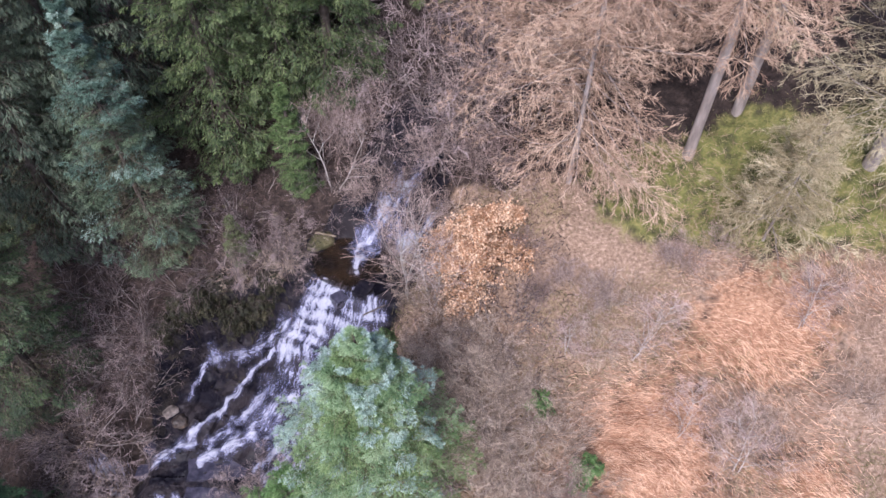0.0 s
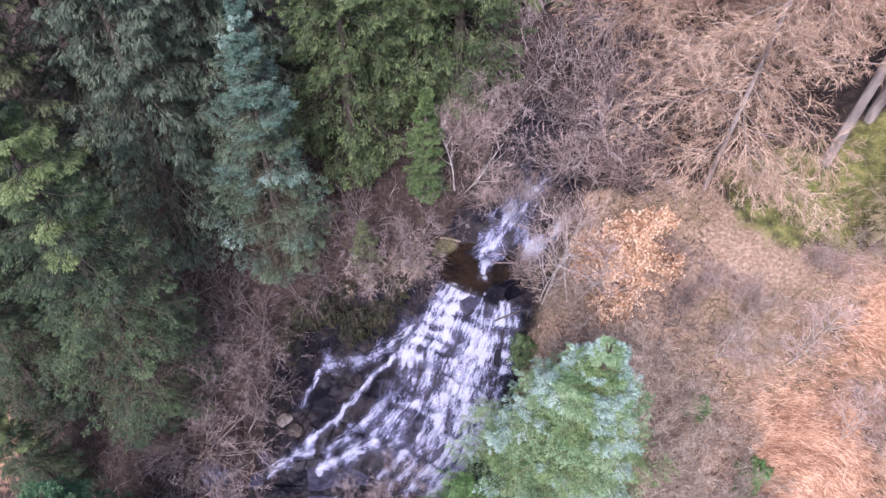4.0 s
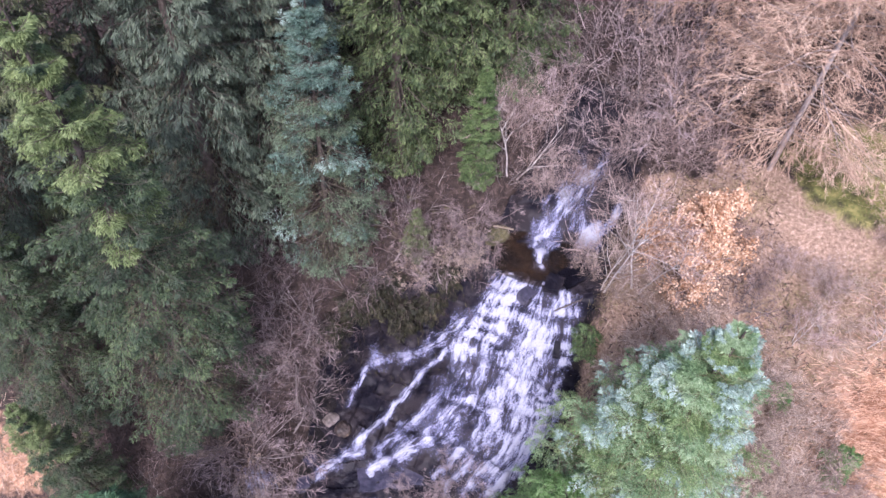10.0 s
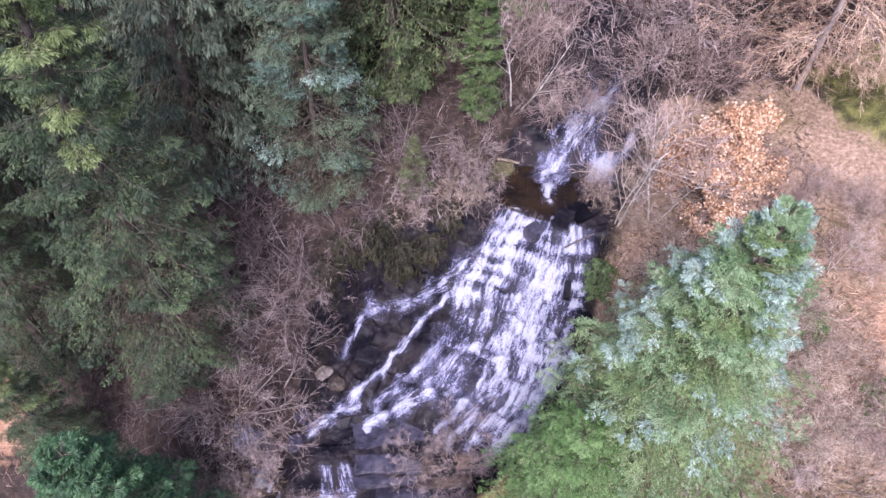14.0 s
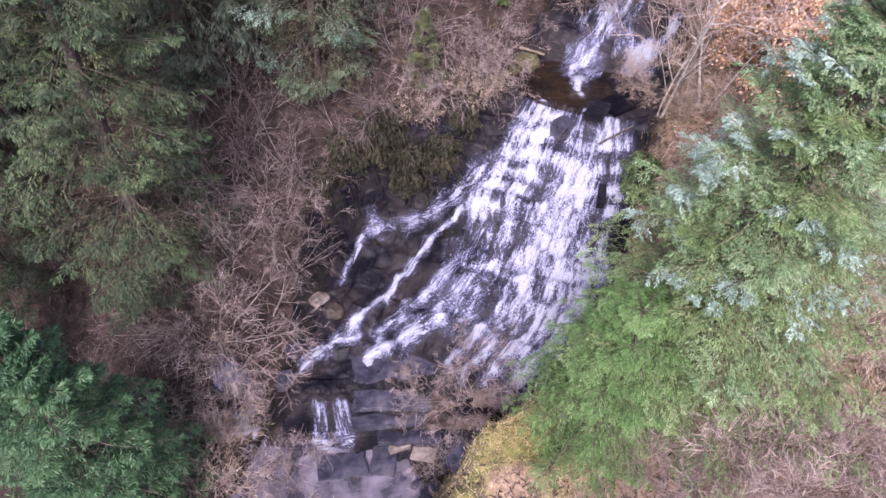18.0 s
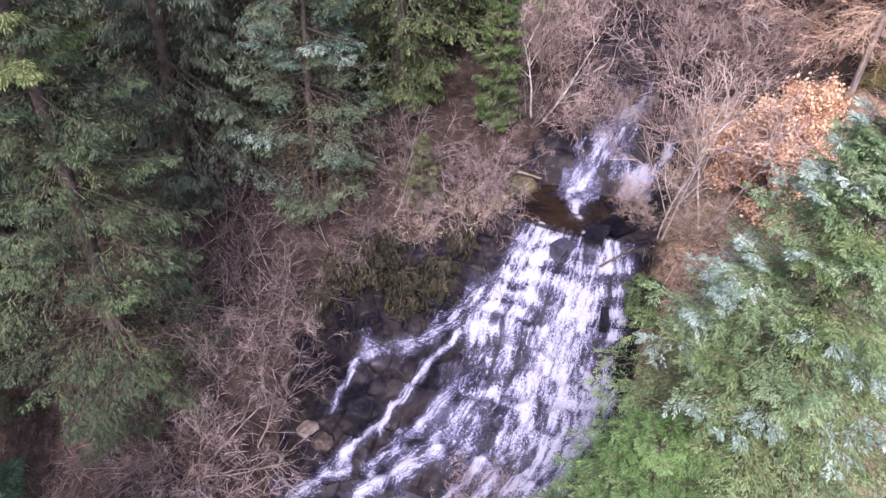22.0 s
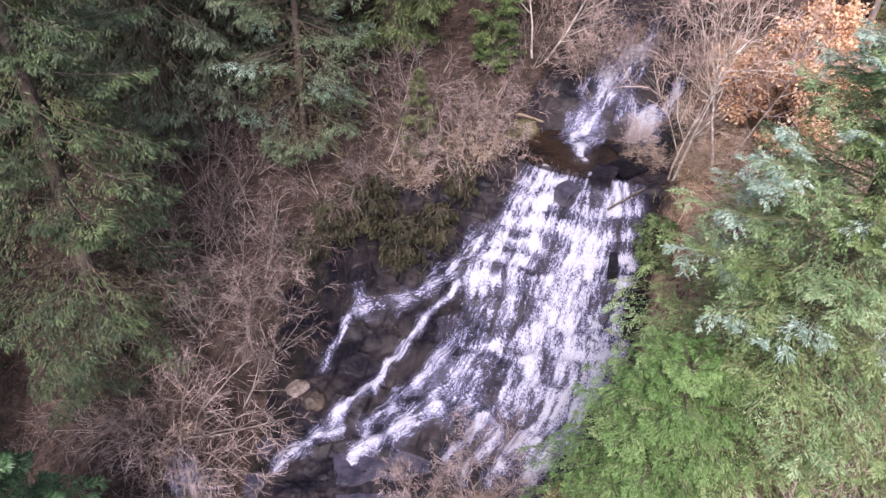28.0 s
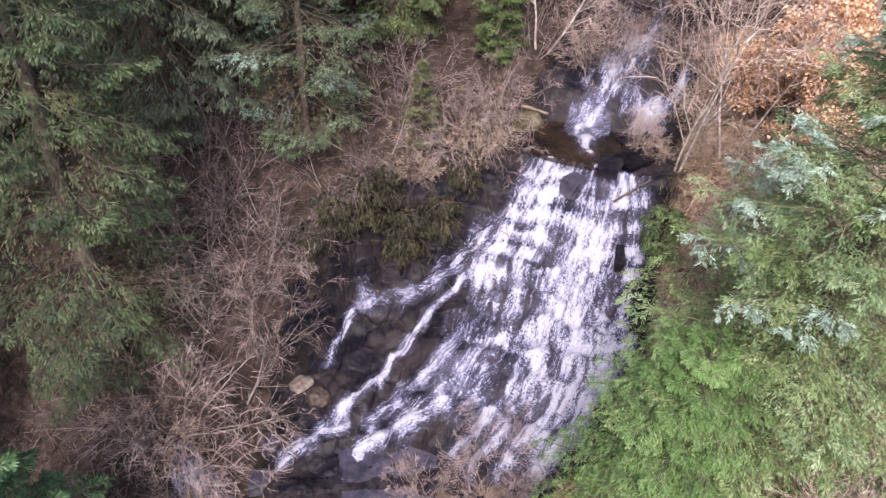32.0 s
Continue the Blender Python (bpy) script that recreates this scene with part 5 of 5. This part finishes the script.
PLACES = (  # kind, x, y, turn, size
    # left bank beside the fall
    (1, -6.2, 11.5, 0.2, 0.9), (0, -5.9, 12.2, 1.0, 0.8), (5, -4.9, 11.7, 2.0, 0.8), (5, -4.4, 11.5, 3.0, 0.75), (1, -5.3, 12.5, 3.6, 0.9), (5, -3.9, 11.8, 4.1, 0.65), (3, -4.1, 11.4, 0.6, 0.45),
    (1, -8.6, 9.9, 0.7, 1.1), (0, -9.3, 9.4, 1.9, 1.1), (1, -8.2, 10.6, 2.9, 1.0), (0, -9.6, 10.4, 4.0, 1.0), (5, -9.75, 7.95, 5.0, 1.15), (5, -9.9, 7.3, 1.3, 0.8), (5, -8.5, 9.6, 2.3, 0.7), (1, -8.9, 8.6, 0.1, 1.1),
    (5, -10.8, 7.0, 1.1, 1.0), (3, -10.3, 6.3, 2.1, 0.9), (5, -8.7, 6.1, 4.4, 0.55), (5, -8.3, 5.4, 0.6, 0.8), (1, -10.6, 8.2, 5.5, 1.0), (3, -10.2, 5.6, 1.6, 0.9), (1, -8.2, 9.2, 2.6, 0.7),
    (6, -9.9, 8.0, 0.3, 0.85), (6, -10.5, 7.4, 2.2, 0.75), (3, -10.0, 7.3, 0.4, 0.75), (3, -10.3, 7.8, 2.6, 0.7), (6, -8.7, 10.2, 4.0, 0.7), (6, -8.0, 9.5, 5.1, 0.5), (6, -10.4, 6.2, 1.0, 0.8), (6, -9.5, 9.3, 3.0, 0.6),
    (0, -9.5, 11.6, 0.5, 0.9), (1, -9.0, 12.4, 1.5, 0.9), (1, -10.4, 11.3, 2.5, 0.9), (0, -8.7, 11.5, 3.5, 0.8), (1, -12.3, 9.9, 4.5, 0.8), (0, -9.2, 10.9, 5.5, 0.8), (1, -11.0, 10.2, 0.5, 0.9), (0, -12.6, 7.2, 1.5, 0.8), (1, -11.6, 6.6, 2.5, 0.8),
    # round the upper fall
    (2, -1.35, 11.1, 5.4, 0.4), (3, -1.1, 10.75, 0.4, 0.3), (2, -1.1, 12.4, 0.4, 0.45), (2, -1.95, 12.5, 1.4, 0.6), (0, -1.5, 12.3, 2.4, 0.5), (2, -0.2, 12.0, 3.4, 0.45),
    (2, -3.0, 13.6, 0.4, 0.9), (2, -2.4, 13.9, 1.3, 0.95), (5, -1.6, 14.3, 2.3, 1.0), (0, -3.1, 12.9, 3.3, 0.7), (0, -0.4, 14.2, 4.3, 1.0), (0, 0.3, 13.4, 5.3, 1.0), (2, 0.2, 12.4, 0.9, 1.0), (0, -0.5, 12.6, 1.4, 0.75),
    (2, 1.0, 13.6, 2.9, 1.05), (2, 1.2, 12.4, 3.9, 0.9), (0, -1.3, 15.4, 1.9, 1.1), (0, 0.5, 15.8, 5.9, 1.1), (5, 0.2, 14.8, 2.2, 1.7), (0, 1.3, 14.6, 4.8, 1.6), (0, 1.9, 13.4, 0.8, 1.3), (0, -1.6, 13.1, 0.3, 0.55),
    # right bank
    (3, -0.1, 11.3, 1.2, 0.6), (3, -0.35, 10.3, 2.2, 0.6), (3, -0.6, 9.6, 3.2, 0.5), (3, 0.2, 9.0, 4.2, 0.7), (3, -0.2, 7.6, 0.5, 0.95), (3, 0.6, 7.3, 1.5, 1.0), (3, 0.6, 6.4, 2.5, 0.95), (3, 1.5, 6.3, 3.5, 0.95),
    (3, 1.4, 5.3, 4.5, 0.9), (3, 2.1, 5.4, 5.5, 0.75), (3, 0.9, 4.4, 0.3, 0.9), (3, 1.8, 4.3, 1.7, 0.8), (1, 1.3, 8.6, 2.7, 0.85), (0, 1.7, 8.9, 4.9, 0.7), (1, 1.2, 7.4, 1.8, 0.7),
    (3, 0.5, 7.9, 0.2, 0.9), (3, 0.9, 6.9, 1.1, 1.0), (3, 0.2, 6.5, 2.8, 0.95), (3, 1.3, 6.0, 3.9, 0.9), (3, 0.8, 5.4, 5.1, 0.9), (3, 1.6, 7.3, 4.4, 0.7), (3, -0.6, 8.0, 1.5, 0.6), (3, -0.9, 7.5, 2.5, 0.6), (3, 0.0, 8.3, 3.5, 0.65), (3, -0.7, 6.9, 5.5, 0.6), (3, 0.7, 8.4, 0.9, 0.7), (3, 0.3, 7.0, 2.1, 0.8),
    # foreground bank below the young conifer
    (5, -1.9, 2.9, 0.7, 1.0), (2, -1.2, 2.6, 1.9, 0.9), (5, -2.6, 3.2, 2.9, 0.8), (2, -0.4, 3.2, 4.9, 0.9), (5, -2.5, 2.3, 3.4, 0.7), (2, 0.4, 2.6, 5.7, 0.9), (5, -1.6, 1.9, 0.2, 0.8),
    (2, -0.9, 3.6, 2.0, 0.9), (5, 0.2, 3.9, 3.0, 0.9), (2, -0.3, 2.3, 4.0, 0.9), (5, 0.9, 3.3, 5.0, 0.8), (2, -2.0, 3.6, 0.4, 0.75), (5, 0.3, 5.2, 1.4, 0.9), (2, 1.2, 2.4, 2.4, 0.8),
    # on the slab
    (5, -4.7, 6.5, 0.9, 0.75), (5, -4.2, 6.3, 2.4, 0.75), (5, -5.2, 6.1, 3.7, 0.6), (5, -4.3, 6.9, 4.7, 0.6), (5, -4.6, 5.8, 5.7, 0.6), (5, -5.6, 6.6, 1.7, 0.45),
    # mossy overhang beside the fall
    (3, -5.6, 11.1, 0.9, 0.45), (0, -6.5, 11.1, 1.9, 0.5), (1, -7.2, 11.0, 2.9, 0.6), (0, -7.8, 10.2, 3.9, 0.7), (3, -4.3, 11.2, 4.9, 0.45),
    # heath between the oak and the bracken
    (2, 1.9, 10.2, 0.3, 0.4), (1, 2.6, 10.0, 1.3, 0.35), (2, 2.3, 9.2, 2.3, 0.4), (3, 3.9, 9.0, 4.3, 0.5), (3, 1.6, 8.0, 5.3, 0.5), (3, 2.4, 7.2, 0.8, 0.4), (3, 3.4, 8.0, 1.8, 0.5), (3, 2.1, 6.7, 3.8, 0.4), (3, 2.8, 6.3, 4.8, 0.45), (3, 6.0, 6.2, 0.1, 0.45), (3, 6.6, 5.6, 1.1, 0.5), (3, 8.0, 8.6, 2.1, 0.5), (2, 6.3, 9.9, 3.1, 0.35), (3, 8.4, 6.4, 5.1, 0.5), (2, 2.6, 4.6, 0.6, 0.6), (3, 3.0, 5.3, 1.6, 0.5),
    # birches in the bracken
    (4, 4.2, 7.7, 0.6, 0.75), (4, 4.9, 6.1, 1.6, 0.6), (4, 5.9, 5.3, 2.6, 0.8), (4, 7.6, 7.9, 3.6, 0.75), (4, 2.8, 8.0, 4.6, 0.6), (2, 5.2, 9.3, 0.4, 0.5), (2, 2.9, 9.4, 1.0, 0.4), (2, 3.6, 8.9, 2.2, 0.45),
)
fresh = set(range(len(kinds)))
for k, x, y, turn, size in PLACES:
    if k in fresh:
        fresh.discard(k)
        settle(kinds[k], x, y, turn, size)
    else:
        again(kinds[k], x, y, turn, size)


# ---- birches with white stems by the upper fall ----
def birch(name, seed, height, label, lean, x, y):
    tree, _, _ = bare_shrub(name, seed, height, 1.2, TWIG_GREY, label, 2, 9, 7, 4, BIRCH, 0.024, lean, category="tree")
    return settle(tree, x, y, seed * 1.7)


birch("birch_tree", 81, 2.6, "crooked white-stemmed leafless birch", 0.7, -2.95, 12.95)
birch("birch_tree", 82, 3.4, "thin white-stemmed leafless birch", 0.35, -0.9, 10.1)
birch("birch_tree", 83, 3.2, "leaning white-stemmed leafless birch", 0.55, -0.3, 9.7)


# ---- ground cover ----
def blades(name, label, mat, x, y, rng, length, width, rise, heading=None, category="ground cover"):
    """Many stems or blades lying or standing on the ground, as one mass."""
    n = len(x)
    z = ground_height(x, y)
    az = rng.random(n) * 2 * np.pi if heading is None else heading + rng.normal(size=n) * 0.4
    el = rise * (0.5 + rng.random(n))
    way = np.stack([np.cos(az) * np.cos(el), np.sin(az) * np.cos(el), np.sin(el)], 1)
    start = np.stack([x, y, z + 0.01], 1)
    p = grow(start, way, length * (0.5 + rng.random(n)), 3, rng, 0.16, 0.18)
    low = ground_height(p[..., 0], p[..., 1]) + 0.012
    p[..., 2] = np.maximum(p[..., 2], low + 0.03 * rng.random((n, 1)))
    w = width * (0.6 + 0.8 * rng.random(n))[:, None] * np.linspace(1, 0.4, 3)[None]
    return tagged(new(name, mesh_of(name, *gather(strips(p, w, rng)), mat)), label, category, kind="stuff")


def scatter(n, x0, x1, y0, y1, rng, weight):
    x, y = x0 + (x1 - x0) * rng.random(n), y0 + (y1 - y0) * rng.random(n)
    keep = rng.random(n) < weight(x, y)
    return x[keep], y[keep]


def cover():
    rng = np.random.default_rng(91)
    x, y = scatter(210000, -1.5, 12.5, 1.0, 11.8, rng, lambda x, y: zones(x, y)[0] * np.clip(0.75 + 0.9 * lattice(x * 0.7, y * 0.7, 92), 0.12, 1))
    head = 2.9 + 1.1 * lattice(x * 0.45, y * 0.45, 93)
    blades("bracken", "flattened mat of dead orange bracken stalks", BRACKEN, x, y, rng, 0.23, 0.0095, 0.45, head)
    x, y = scatter(80000, -1.7, 12.5, 2.0, 12.5, rng, lambda x, y: np.clip(zones(x, y)[3] + zones(x, y)[1], 0, 1) * np.clip(0.35 + 0.9 * lattice(x * 0.5, y * 0.5, 94), 0, 1))
    blades("dry_grass", "tufts of dry straw-coloured grass", DRY_GRASS, x, y, rng, 0.22, 0.009, 0.6)
    x, y = scatter(70000, -1.7, 12.5, 1.5, 12.5, rng, lambda x, y: zones(x, y)[3] * np.clip(0.25 + 1.1 * lattice(x * 0.8, y * 0.8, 97), 0, 1))
    blades("heath_grass", "olive and brown moorland grass between the bracken", OLIVE_GRASS, x, y, rng, 0.17, 0.009, 0.7)
    x, y = scatter(6000, -18.5, -14.0, 6.5, 10.5, rng, lambda x, y: zones(x, y)[0])
    blades("bracken.001", "small patch of dead bracken under the spruces", DRY_GRASS, x, y, rng, 0.25, 0.010, 0.5)
    x, y = scatter(24000, 1.0, 12.5, 8.5, 16.0, rng, lambda x, y: zones(x, y)[1])
    blades("grass", "short green and yellowish grass under the larches", GRASS, x, y, rng, 0.12, 0.009, 1.0)
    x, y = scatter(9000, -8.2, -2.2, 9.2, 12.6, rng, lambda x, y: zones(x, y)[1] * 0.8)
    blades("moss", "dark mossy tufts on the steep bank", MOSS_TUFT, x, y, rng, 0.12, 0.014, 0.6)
    x, y = scatter(2200, -8.5, -3.3, 9.6, 12.2, rng, lambda x, y: zones(x, y)[1] * (along(x, y)[0] < 1.2))
    blades("bank_grass", "withered brown grass hanging over the bank", LITTER, x, y, rng, 0.34, 0.012, 0.35, -1.6)
    x, y = scatter(40000, -6.2, -2.8, 2.8, 6.2, rng, lambda x, y: zones(x, y)[1] * (0.6 + 0.4 * lattice(x * 2, y * 2, 95)))
    blades("grass.001", "yellow tussock grass below the conifer", YELLOW_GRASS, x, y, rng, 0.11, 0.007, 0.8)
    x, y = scatter(40000, -14, 3.0, -1.0, 16.0, rng, lambda x, y: (1 - zones(x, y)[2]) * (1 - zones(x, y)[0]) * 0.8)
    blades("leaf_litter", "brown fallen leaves and twigs on the wood floor", LITTER, x, y, rng, 0.12, 0.022, 0.25)


cover()
